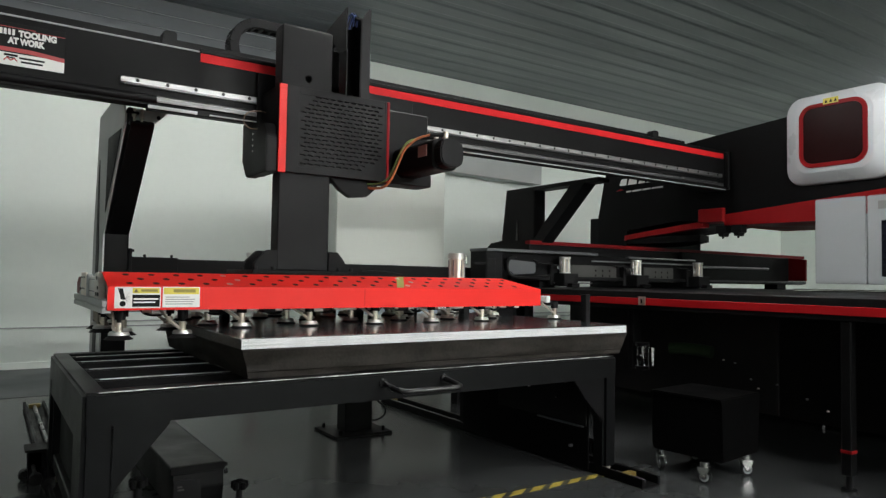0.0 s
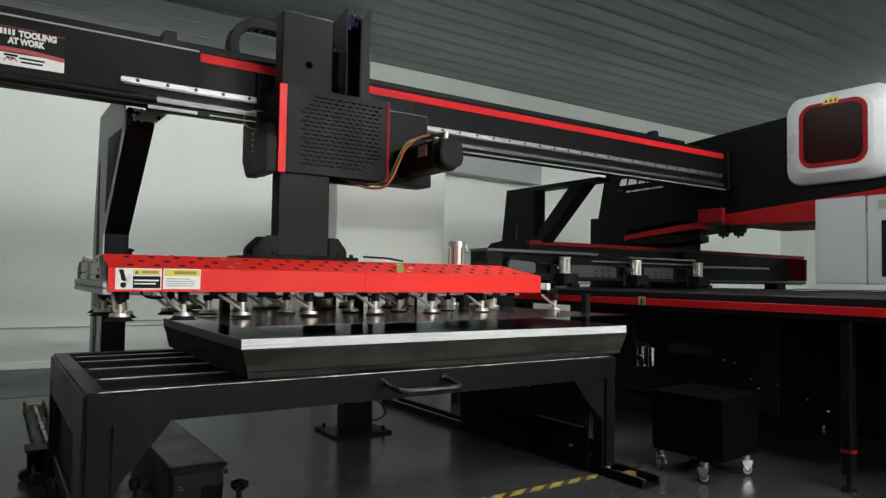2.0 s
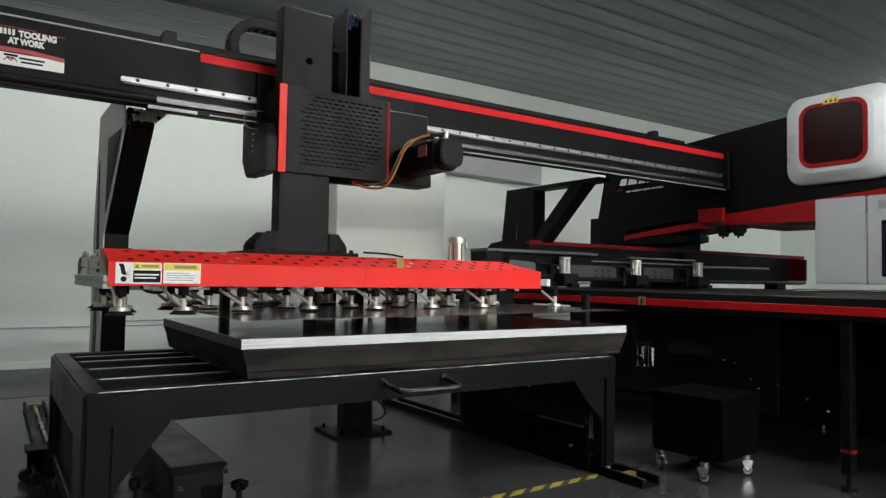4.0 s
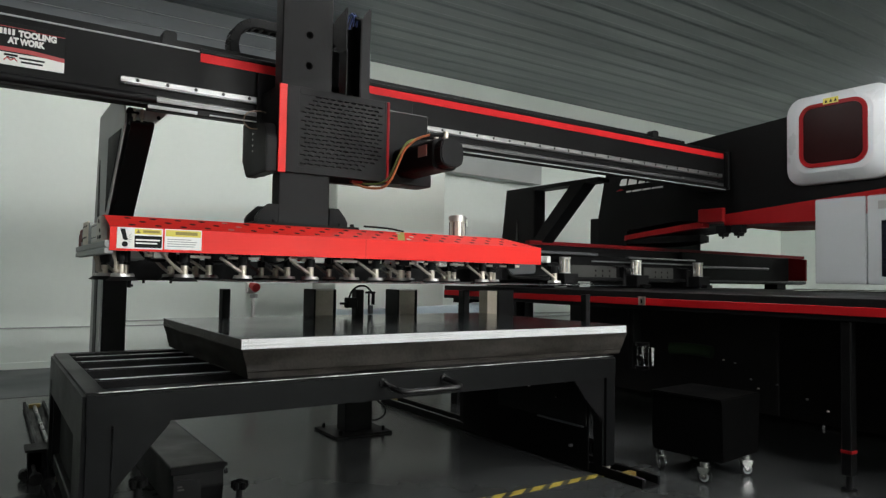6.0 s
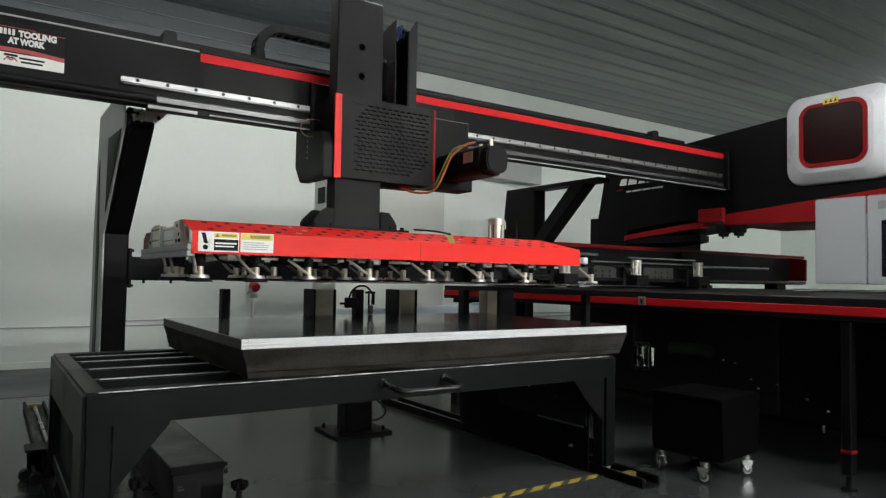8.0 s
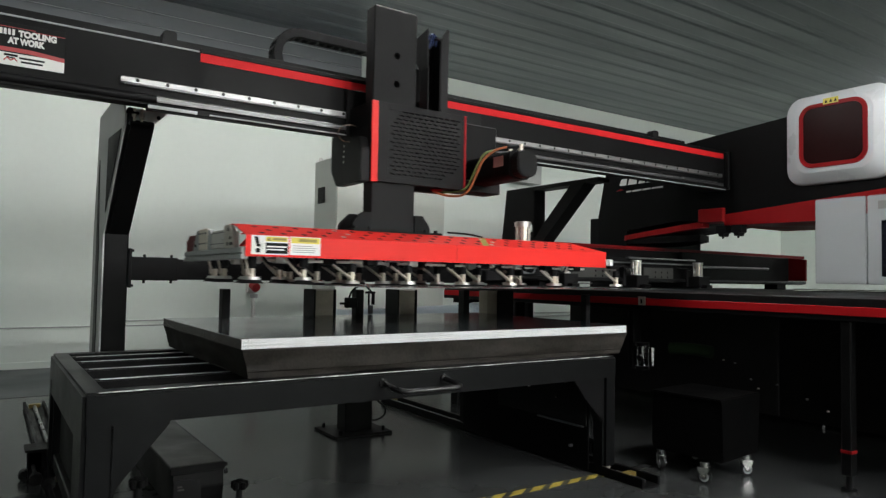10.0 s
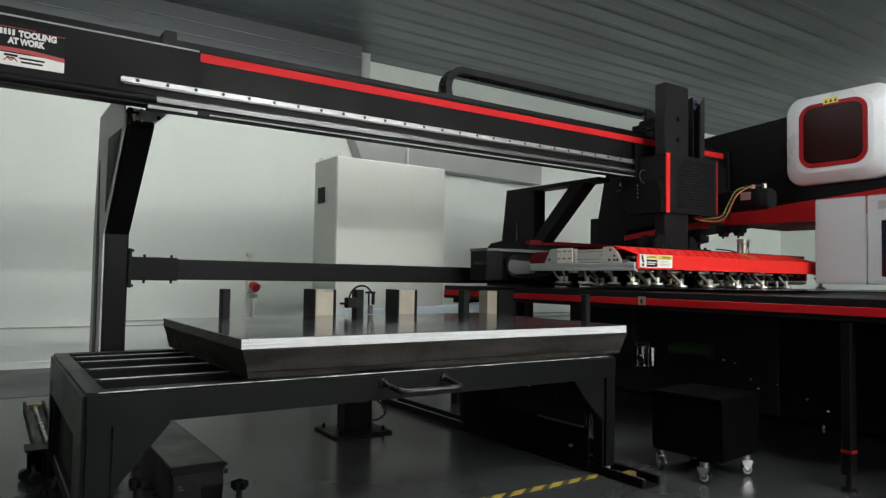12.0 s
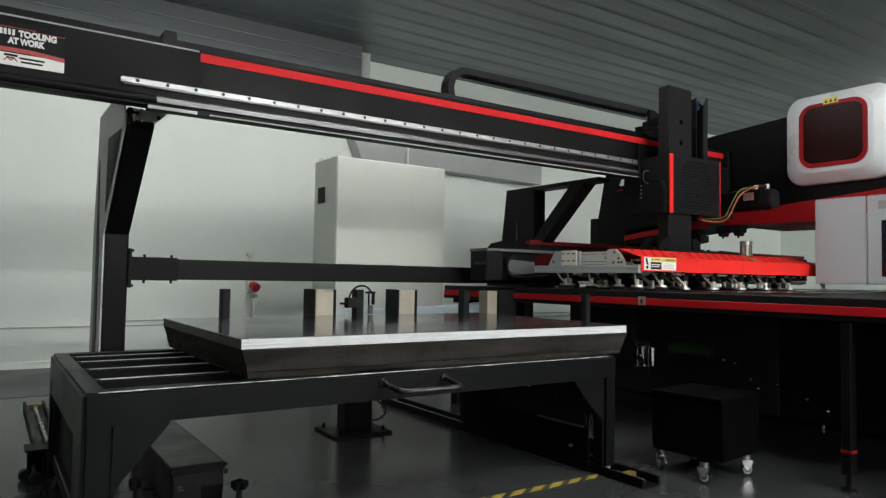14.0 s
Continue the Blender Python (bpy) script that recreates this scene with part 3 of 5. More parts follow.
def pallet_pad():
    """The wrapped board under the stack, narrower at its foot, with creases."""
    bm = prism([(0.913, ZT), (3.13, ZT), (3.205, 0.792), (0.885, 0.792)], "y", 2.775, 4.26)
    bmesh.ops.subdivide_edges(bm, edges=bm.edges[:], cuts=28, use_grid_fill=True)
    for v in bm.verts:
        if 0.675 < v.co.z < 0.79:
            p = v.co
            n = noise.noise(Vector((p.x * 3, p.y * 3, p.z * 9)))
            m = noise.noise(Vector((p.x * 9 + p.z * 8, p.y * 6, p.z * 22)))
            fold = max(0.0, 1 - abs((p.x - 1.52) * 5 + (p.z - 0.70) * 22) / 1.2) * max(0.0, 1 - abs(p.z - 0.70) / 0.06)
            if p.y < 2.85:
                v.co.y += 0.020 * n + 0.010 * m - 0.018 * fold
            if p.x < 0.97 or p.x > 3.05:
                v.co.x += 0.010 * n + 0.006 * m
        if v.co.y < 2.9 and v.co.z < 0.70:
            v.co.y += 0.004
    return bm


solo("pallet_board", pallet_pad(), PAD, "dark wrapped board on the trolley under the steel sheets", "pallet board", base=(2.0, 3.5, ZT), smooth=True)

STACK = thing("sheet_stack", (2.0, 3.5, 0.792), "stack of thin steel sheets with bright cut edges", "sheet stack")
rng = random.Random(4)
z = 0.793
while z < 0.834:
    j = [rng.uniform(-0.0022, 0.0022) for _ in range(4)]
    d = 0.0032
    sh = part("sheet", B((0.884 + j[0] * 0.4, 3.212 + j[1] * 0.4, 2.79 + j[2] * 0.7, 4.265 + j[3], z, z + d - 0.0006), bev=0), [EDGE, SHADED_EDGE], STACK)
    # front faces get the lit tone, all others the painted shade
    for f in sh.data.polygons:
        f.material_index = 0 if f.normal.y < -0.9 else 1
    z += d
part("top_sheet", B((0.883, 3.212, 2.789, 4.265, z, 0.8362), bev=0), SHEET, STACK, "smooth grey top sheet")


# ---- separators behind and beside the stack ----
def separators():
    t = thing("sheet_separator", (2.2, 4.4, 0), "black stand with magnetic sheet separator posts behind the stack", "separator stand")
    part("cross_beam", B((1.15, 3.575, 4.402, 4.46, 0.46, 0.58)), BLACK, t)
    col = part("column", B((2.115, 2.325, 4.33, 4.47, 0.015, 0.46), bev=0.006), BLACK, t)
    base = part("base_plate", B((2.0, 2.43, 4.22, 4.60, 0, 0.018)), BLACK, t)
    for x, y in ((2.05, 4.27), (2.38, 4.27), (2.05, 4.55), (2.38, 4.55)):
        part("bolt", C(((x, y, 0.018), (x, y, 0.05), 0.012), seg=8), BLACK_MATT, base)
    for x0, x1, xm in ((1.836, 1.998, 1.851), (2.484, 2.649, 2.500)):
        p = part("separator_post", B((x0, x0 + 0.012, 4.272, 4.46, 0.46, 1.012), (x1 - 0.018, x1, 4.272, 4.46, 0.46, 1.012), (x0 + 0.006, x1 - 0.006, 4.445, 4.46, 0.46, 1.010)), BLACK_MATT, t)
        part("magnet_face", B((xm, x1 - 0.018, 4.28, 4.44, 0.5, 1.004)), TAN, p, "dull tan metal magnet face")
        part("top_cap", B((xm, x1 - 0.018, 4.275, 4.45, 1.004, 1.012)), ALU, p)
    for x0, x1 in ((1.231, 1.28), (2.157, 2.215), (3.08, 3.135)):
        part("guide_post", B((x0, x1, 4.285, 4.36, 0.46, 1.010)), BLACK_MATT, t)
    p = part("guide_post", B((3.416, 3.574, 4.28, 4.40, 0.46, 1.011)), BLACK, t)
    part("magnet_face", B((3.308, 3.408, 4.284, 4.395, 0.5, 1.006)), TAN, p, "dull tan metal magnet face")
    # thickness gauge on the middle post
    g = part("gauge_body", B((2.075, 2.15, 4.25, 4.31, 0.885, 0.955)), BLACK_MATT, t, "black thickness gauge")
    part("gauge_arm", C(((2.03, 4.28, 0.915), (2.09, 4.28, 0.915), 0.008), ((2.225, 4.28, 0.99), (2.30, 4.28, 0.99), 0.008), ((2.25, 4.28, 0.90), (2.25, 4.28, 1.0), 0.007), ((2.285, 4.28, 0.905), (2.285, 4.28, 0.985), 0.012), seg=10), BLACK, g)
    part("gauge_tip", C(((2.265, 4.28, 0.84), (2.265, 4.28, 0.90), 0.018), seg=12), PLINTH, g, "grey gauge tip")
    part("gauge_cable", tube([(2.10, 4.29, 0.95), (2.13, 4.30, 1.0), (2.18, 4.30, 1.035), (2.24, 4.30, 1.03), (2.28, 4.29, 0.99)], 0.007), RUBBER, g)
    part("floor_cable", tube([(2.33, 4.36, 0.30), (2.37, 4.37, 0.24), (2.40, 4.38, 0.20), (2.455, 4.38, 0.15), (2.45, 4.38, 0.10), (2.39, 4.38, 0.07), (2.33, 4.37, 0.075)], 0.007), RUBBER, t, "black cable loop", smooth=True)
    s = thing("sheet_guide", (3.27, 3.19, 0), "slim black guide post beside the stack", "guide post")
    part("post", B((3.25, 3.29, 3.16, 3.21, 0.03, 1.01)), BLACK_MATT, s)
    part("foot", B((3.18, 3.36, 3.10, 3.28, 0, 0.03)), BLACK, s)


separators()

# blue-grey film roll lying behind the stack
film_roll = thing("film_roll", (3.2, 4.9, 0), "pale blue-grey wrapped roll on a low rack behind the stack", "film roll")
roll_bm = bmesh.new()
roll_rings = []
for x, top, half in ((2.10, 0.80, 0.08), (2.32, 0.832, 0.10), (2.75, 0.842, 0.11), (3.11, 0.852, 0.12), (3.5, 0.868, 0.13), (3.70, 0.882, 0.14), (3.80, 0.878, 0.13), (3.87, 0.84, 0.11), (3.90, 0.77, 0.08)):
    ring = []
    for q in range(16):
        a = 2 * math.pi * q / 16
        lump = 0.010 * noise.noise(Vector((x * 5, math.cos(a) * 2, math.sin(a) * 2)))
        ring.append(roll_bm.verts.new((x, 5.0 + (half + lump) * math.cos(a), 0.72 + ((top - 0.72) if math.sin(a) > 0 else 0.08) * math.sin(a) + lump)))
    roll_rings.append(ring)
for p, q in zip(roll_rings, roll_rings[1:]):
    for k in range(16):
        roll_bm.faces.new((p[k], p[(k + 1) % 16], q[(k + 1) % 16], q[k]))
roll_bm.faces.new(roll_rings[0])
roll_bm.faces.new(roll_rings[-1][::-1])
part("roll", roll_bm, FILM, film_roll, "pale blue-grey crumpled wrap", smooth=True)
for x in (2.6, 3.5):
    part("rack_leg", B((x, x + 0.05, 4.95, 5.05, 0, 0.66)), BLACK, film_roll)


# ---- floor rails for the trolley ----
def floor_rail(x0, x1, y0, y1, label):
    t = thing("floor_rail", ((x0 + x1) / 2, y0, 0), label, "floor rail", group="trolley rails")
    part("channel", B((x0, x0 + 0.02, y0, y1, 0, 0.05), (x1 - 0.02, x1, y0, y1, 0, 0.05), (x0, x1, y0, y1, 0.0, 0.01)), BLACK, t)
    xm = (x0 + x1) / 2
    part("running_bar", C(((xm, y0 + 0.05, 0.02), (xm, y1 - 0.05, 0.02), 0.013), seg=10), DULL, t, "bright round running bar")
    part("end_stop", B((x0 + 0.02, x1 - 0.02, y0 + 0.145, y0 + 0.19, 0.01, 0.04)), OCHRE, t, "dull yellow end stop")
    part("end_stop", B((x0 + 0.035, x1 - 0.035, y1 - 0.10, y1 - 0.05, 0.01, 0.04)), OCHRE, t, "dull yellow end stop")
    return t


floor_rail(2.93, 3.075, 2.43, 5.3, "black floor channel with a bright running bar")
floor_rail(0.29, 0.44, 2.4, 6.45, "black floor channel with a bright running bar")

# latch with two knobs on the far rail
lt = thing("rail_lock", (0.28, 4.2, 0.0), "black clamp block with hand knobs on the floor rail", "rail lock")
part("block", B((0.222, 0.286, 4.17, 4.32, 0.0, 0.155), (0.222, 0.36, 4.17, 4.32, 0.06, 0.155), bev=0.005), BLACK, lt)
part("block_lip", B((0.205, 0.37, 4.165, 4.325, 0.155, 0.168), bev=0.003), BLACK_MATT, lt)
for x, y, zz in ((0.21, 4.20, 0.03), (0.245, 3.92, 0.075), (0.30, 3.90, 0.05)):
    part("knob", C(((x, y, zz), (x, y + 0.05, zz), 0.030), seg=12, bev=0.004), RUBBER, lt)
    part("spindle", C(((x, y, zz), (x, 4.18, zz + 0.01), 0.010), seg=10), BLACK_MATT, lt)

# sloped drive box under the trolley
db = thing("drive_box", (1.0, 3.6, 0), "black floor drive box with a sloped grey lid", "drive box")
part("case", prism([(3.34, 0.0), (4.40, 0.0), (4.40, 0.19), (3.345, 0.19), (3.325, 0.17), (3.318, 0.10)], "x", 0.755, 0.985, bev=0.004), BLACK, db)
part("lid", B((0.745, 0.985, 3.338, 4.42, 0.190, 0.205), bev=0.003), DRIVE_LID, db, "dull grey lid")
part("lid_rim", B((0.742, 0.99, 3.326, 3.338, 0.168, 0.203), (0.985, 0.997, 3.326, 4.42, 0.178, 0.199), bev=0.003), BLACK, db)
plate = part("name_plate", prism([(0.752, 0.148), (0.872, 0.141), (0.880, 0.03), (0.760, 0.03)], "y", 3.308, 3.317), BLACK_MATT, db, "grey rating plate")
part("plate_bar", B((0.772, 0.800, 3.3065, 3.3085, 0.098, 0.106), (0.772, 0.792, 3.3065, 3.3085, 0.112, 0.120), bev=0), DRIVE_LID, plate)
part("hinge", C(((0.995, 3.345, 0.15), (1.008, 3.345, 0.15), 0.012), ((0.995, 3.345, 0.185), (1.006, 3.345, 0.185), 0.010), seg=10), BLACK_MATT, db)
for x, top in ((0.59, 0.205), (1.04, 0.128)):
    kb = thing("hand_knob", (x, 3.25, 0), "black star-head hand knob on a threaded stud", "hand knob", group="hand knobs")
    part("stud", C(((x, 3.25, 0), (x, 3.25, top - 0.01), 0.016), seg=12), BLACK_MATT, kb)
    bm = C(((x, 3.25, top - 0.04), (x, 3.25, top), 0.022), seg=12, bev=0.004)
    for k in range(5):
        a = 2 * math.pi * k / 5
        C(((x + 0.028 * math.cos(a), 3.25 + 0.028 * math.sin(a), top - 0.042), (x + 0.028 * math.cos(a), 3.25 + 0.028 * math.sin(a), top - 0.008), 0.014), seg=10, bev=0.003, bm=bm)
    part("knob", bm, BIN, kb)


# ---- turret punch press ----
def punch_press():
    t = thing("punch_press", (7.0, 3.5, 0), "large black turret punch press with red trim and brush table", "punch press")
    xf = 6.2
    # upper arm and frame, side profile
    arm = part("frame_arm", prism([(1.2, 2.0), (1.2, 2.80), (3.48, 2.669), (4.33, 2.608), (5.62, 2.51), (5.745, 2.35), (5.842, 1.88), (5.842, 1.03), (5.40, 1.03), (5.40, 1.70), (4.7, 1.76), (4.1, 1.72), (3.2, 1.86)], "x", xf, 7.6, bev=0.012), PRESS_BLACK, t)
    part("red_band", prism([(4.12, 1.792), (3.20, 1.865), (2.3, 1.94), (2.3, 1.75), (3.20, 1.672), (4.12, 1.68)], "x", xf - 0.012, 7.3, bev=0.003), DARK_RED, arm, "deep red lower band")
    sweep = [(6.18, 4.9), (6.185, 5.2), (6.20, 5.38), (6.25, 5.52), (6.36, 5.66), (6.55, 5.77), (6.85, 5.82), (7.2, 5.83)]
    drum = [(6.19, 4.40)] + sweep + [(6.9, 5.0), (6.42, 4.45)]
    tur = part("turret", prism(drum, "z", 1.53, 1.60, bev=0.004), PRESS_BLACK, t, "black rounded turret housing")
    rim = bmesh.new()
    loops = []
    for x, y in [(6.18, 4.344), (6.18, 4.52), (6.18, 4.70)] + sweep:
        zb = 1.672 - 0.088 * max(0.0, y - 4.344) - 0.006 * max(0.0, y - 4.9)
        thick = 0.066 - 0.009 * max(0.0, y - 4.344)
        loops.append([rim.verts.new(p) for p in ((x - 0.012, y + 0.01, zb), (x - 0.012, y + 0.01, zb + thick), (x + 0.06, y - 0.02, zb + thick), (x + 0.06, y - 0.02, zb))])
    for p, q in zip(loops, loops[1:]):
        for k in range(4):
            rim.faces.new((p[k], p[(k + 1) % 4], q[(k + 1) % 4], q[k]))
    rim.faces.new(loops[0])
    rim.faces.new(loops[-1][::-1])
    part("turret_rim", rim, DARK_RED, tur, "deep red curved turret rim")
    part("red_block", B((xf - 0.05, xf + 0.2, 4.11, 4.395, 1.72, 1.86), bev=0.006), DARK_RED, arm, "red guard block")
    for y in (4.15, 3.98):
        part("stop_block", prism([(y - 0.055, 1.68), (y + 0.055, 1.68), (y + 0.055, 1.605), (y + 0.025, 1.60), (y + 0.025, 1.57), (y - 0.025, 1.57), (y - 0.025, 1.60), (y - 0.055, 1.605)], "x", xf - 0.02, xf + 0.08, bev=0.003), BLACK_MATT, arm)
        part("stop_pin", C(((xf + 0.02, y, 1.572), (xf + 0.02, y, 1.55), 0.010), seg=10), BLACK_MATT, arm)
    # model mark as plain slanted shapes, script line as a bar
    y = 5.50
    for w in (0.125, 0.155, 0.115, 0.06):
        part("model_mark", prism([(y, 2.225), (y - w * 0.82, 2.225), (y - w * 0.82 - 0.012, 2.30 if w > 0.1 else 2.262), (y - 0.03, 2.30 if w > 0.1 else 2.262)], "x", xf - 0.004, xf + 0.001), LABEL_WHITE, arm, "white painted mark")
        y -= w
    part("model_mark", prism([(5.56, 2.165), (5.45, 2.17), (5.46, 2.185), (5.50, 2.185)], "x", xf - 0.004, xf + 0.001), DARK_RED, arm)
    y = 5.40
    for w in (0.09, 0.15, 0.13, 0.17):
        part("script_bar", prism([(y, 2.137 + (5.4 - y) * 0.02), (y - w + 0.02, 2.14 + (5.4 - y) * 0.02), (y - w + 0.015, 2.158 + (5.4 - y) * 0.02), (y - 0.01, 2.155 + (5.4 - y) * 0.02)], "x", xf - 0.004, xf + 0.001), LABEL_WHITE, arm)
        y -= w
    part("frame_step", B((xf + 0.02, 7.4, 5.844, 5.99, 0.3, 1.865), bev=0.008), BLACK, t)
    part("lifting_eye", tube([(xf + 0.1, 5.89, 1.865), (xf + 0.1, 5.86, 1.89), (xf + 0.1, 5.89, 1.925), (xf + 0.1, 5.92, 1.89), (xf + 0.1, 5.89, 1.865)], 0.008), BLACK_MATT, t)
    part("lower_frame", B((5.4, 7.6, -1.0, 5.5, 0.02, 0.90), bev=0.01), SOOT, t)
    # white head cover with a smoked window
    head = thing_part_head(t)
    # grey side cover under the arm
    cov = part("side_cover", B((xf - 0.02, 7.2, 2.775, 3.205, 1.108, 1.862), bev=0.008, seg=2), COVER_GREY, t, "cool grey sheet-metal cover")
    cov2 = part("side_cover", B((xf - 0.02, 7.2, 1.7, 2.768, 1.108, 1.862), bev=0.008, seg=2), COVER_GREY, t, "cool grey sheet-metal cover")
    part("cover_screen", B((xf - 0.026, xf - 0.019, 2.15, 2.655, 1.174, 1.645), bev=0.004), SCREEN, cov2, "dark inset panel")
    part("cover_plate", B((xf - 0.024, xf - 0.019, 2.3, 2.68, 1.74, 1.81), bev=0.003), PRINT_GREY, cov2)


def thing_part_head(t):
    yc, zc, w, h = 3.0, 2.405, 0.905, 0.81
    bm = bmesh.new()
    rings = []
    for x, gw, gh, r in ((6.094, -0.128, -0.098, 0.115), (6.097, -0.122, -0.093, 0.118), (6.104, -0.112, -0.086, 0.12), (6.155, -0.018, -0.014, 0.145), (6.165, -0.005, -0.004, 0.15), (6.178, 0.0, 0.0, 0.15), (6.30, 0.0, 0.0, 0.15), (7.75, 0.0, 0.0, 0.14), (7.8, -0.03, -0.03, 0.12)):
        rings.append([bm.verts.new((x, yc + a, zc + b)) for a, b in rounded(w + 2 * gw, h + 2 * gh, r, 8)])
    for p, q in zip(rings, rings[1:]):
        for i in range(len(p)):
            bm.faces.new((p[i], p[(i + 1) % len(p)], q[(i + 1) % len(p)], q[i]))
    bm.faces.new(rings[0][::-1])
    bm.faces.new(rings[-1])
    head = part("head_cover", bm, COVER_WHITE, t, "white rounded head cover", smooth=True)

    def ring(w0, h0, r0, w1, h1, r1, xa, xb):
        m = bmesh.new()
        o = [[m.verts.new((x, yc + 0.005 + a, zc + 0.018 + b)) for a, b in rounded(ww, hh, rr, 8)] for x, ww, hh, rr in ((xb, w0, h0, r0), (xa, w0 - 0.008, h0 - 0.008, r0), (xa, w1 + 0.008, h1 + 0.008, r1), (xb, w1, h1, r1))]
        for p, q in zip(o, o[1:]):
            for i in range(len(p)):
                m.faces.new((p[i], p[(i + 1) % len(p)], q[(i + 1) % len(p)], q[i]))
        return m
    part("window_frame", ring(0.585, 0.575, 0.12, 0.500, 0.492, 0.085, 6.083, 6.102), DARK_RED, head, "red window frame", smooth=True)
    m = bmesh.new()
    m.faces.new([m.verts.new((6.092, yc + 0.005 + a, zc + 0.018 + b)) for a, b in rounded(0.51, 0.502, 0.085, 8)])
    r = bmesh.ops.extrude_face_region(m, geom=m.faces[:])
    bmesh.ops.translate(m, verts=[v for v in r["geom"] if isinstance(v, bmesh.types.BMVert)], vec=(0.006, 0, 0))
    part("window_pane", m, SMOKED, head, "dark red smoked window pane")
    lab = part("warning_label", B((6.078, 6.0835, 2.945, 3.075, 2.688, 2.738), bev=0), LABEL_YELLOW, head, "small yellow warning label")
    for k in range(3):
        y = 3.06 - k * 0.04
        part("label_mark", prism([(y, 2.698), (y - 0.025, 2.698), (y - 0.012, 2.728)], "x", 6.077, 6.0782), LABEL_BLACK, lab)
    return head


punch_press()


def feed_table():
    t = thing("feed_table", (4.2, 3.0, 0), "black press feed table with a red edge strip", "feed table")
    xe = 3.82
    part("table_top", B((xe + 0.006, 9.0, -1.6, 5.66, 0.986, 1.0285), bev=0.003), BLACK_MATT, t, "black brush-covered table top")
    part("edge_beam", B((xe, xe + 0.10, -1.6, 5.66, 0.905, 0.986), bev=0.004), BLACK, t)
    part("edge_strip", B((xe - 0.008, xe, -1.6, 5.64, 0.936, 0.984), bev=0.002), TABLE_RED, t, "red edge strip")
    part("back_beam", B((8.8, 9.0, -1.6, 5.66, 0.85, 0.986)), BLACK, t)
    for y in (-1.55, 5.56):
        part("side_beam", B((xe + 0.10, 8.8, y, y + 0.08, 0.86, 0.986)), BLACK, t)
    for y in (1.83, 4.42, 5.3):
        leg = part("leg", B((xe + 0.012, xe + 0.072, y - 0.028, y + 0.028, 0.085, 0.906), bev=0.006), BLACK, t)
        part("foot", C(((xe + 0.042, y, 0.012), (xe + 0.042, y, 0.09), 0.016), ((xe + 0.042, y, 0.0), (xe + 0.042, y, 0.014), 0.04), seg=16), BLACK_MATT, leg)
        part("red_ring", B((xe + 0.0105, xe + 0.0735, y - 0.0295, y + 0.0295, 0.204, 0.222), bev=0.001), DARK_RED, leg, "red band round the leg")
    part("strip_latch", B((xe - 0.018, xe - 0.008, 3.14, 3.20, 0.935, 0.995), bev=0.003), NICKEL, t, "small bright latch plate")
    part("latch_keyhole", B((xe - 0.021, xe - 0.017, 3.162, 3.178, 0.948, 0.978), bev=0.003), LABEL_BLACK, t)
    part("junction_box", B((xe + 0.005, xe + 0.13, 4.55, 4.80, 0.45, 0.905), bev=0.005), BLACK_MATT, t, "black junction box")
    # ball units and scale on the table top
    for k in range(9):
        y = 2.0 + k * 0.033
        part("scale_mark", B((xe + 0.06, xe + 0.10, y, y + 0.012, 1.0285, 1.031), bev=0), PLINTH, t)
    part("locating_bar", C(((6.1, 3.35, 1.045), (7.2, 2.95, 1.045), 0.012), seg=10), CHROME, t, "bright locating rod")
    part("apron", B((xe + 0.44, xe + 0.46, 2.45, 3.85, 0.25, 0.905), bev=0.002), SOOT, t)
    # pneumatic unit below the table
    u = part("air_unit", C(((3.92, 3.26, 0.50), (3.92, 3.26, 0.64), 0.042), ((3.90, 3.16, 0.51), (3.90, 3.16, 0.64), 0.026), seg=20, bev=0.004), CHROME, t, "bright air regulator")
    for za, zb in ((0.64, 0.665), (0.475, 0.50)):
        part("air_cap", C(((3.92, 3.26, za), (3.92, 3.26, zb), 0.05), seg=20), BLACK, u)
    part("gauge", C(((3.86, 3.24, 0.56), (3.88, 3.24, 0.56), 0.022), seg=16), BLACK_GLOSS, u)
    part("air_bowl", C(((3.885, 3.225, 0.515), (3.885, 3.225, 0.555), 0.022), seg=16), BLACK_GLOSS, u)
    part("leg_fitting", C(((3.80, 1.93, 0.30), (3.80, 1.93, 0.335), 0.008), seg=10), DULL, u)
    part("air_bracket", B((3.88, 3.96, 3.31, 3.35, 0.48, 0.906)), BLACK, u)
    part("green_hose", tube([(4.05, 3.12, 0.63), (4.08, 3.03, 0.636), (4.11, 2.93, 0.634), (4.13, 2.84, 0.625)], 0.042, 12), DARK_GREEN, t, "dark green hose under the table", smooth=True)
    for k, (y, zz) in enumerate(((2.66, 0.60), (2.58, 0.59), (2.47, 0.50), (2.42, 0.45), (2.30, 0.49), (2.12, 0.43), (2.0, 0.38))):
        part("fitting", C(((4.0, y, zz), (4.0, y + 0.012, zz), 0.005), seg=10), NICKEL if k % 3 == 0 else PLINTH, t)


feed_table()


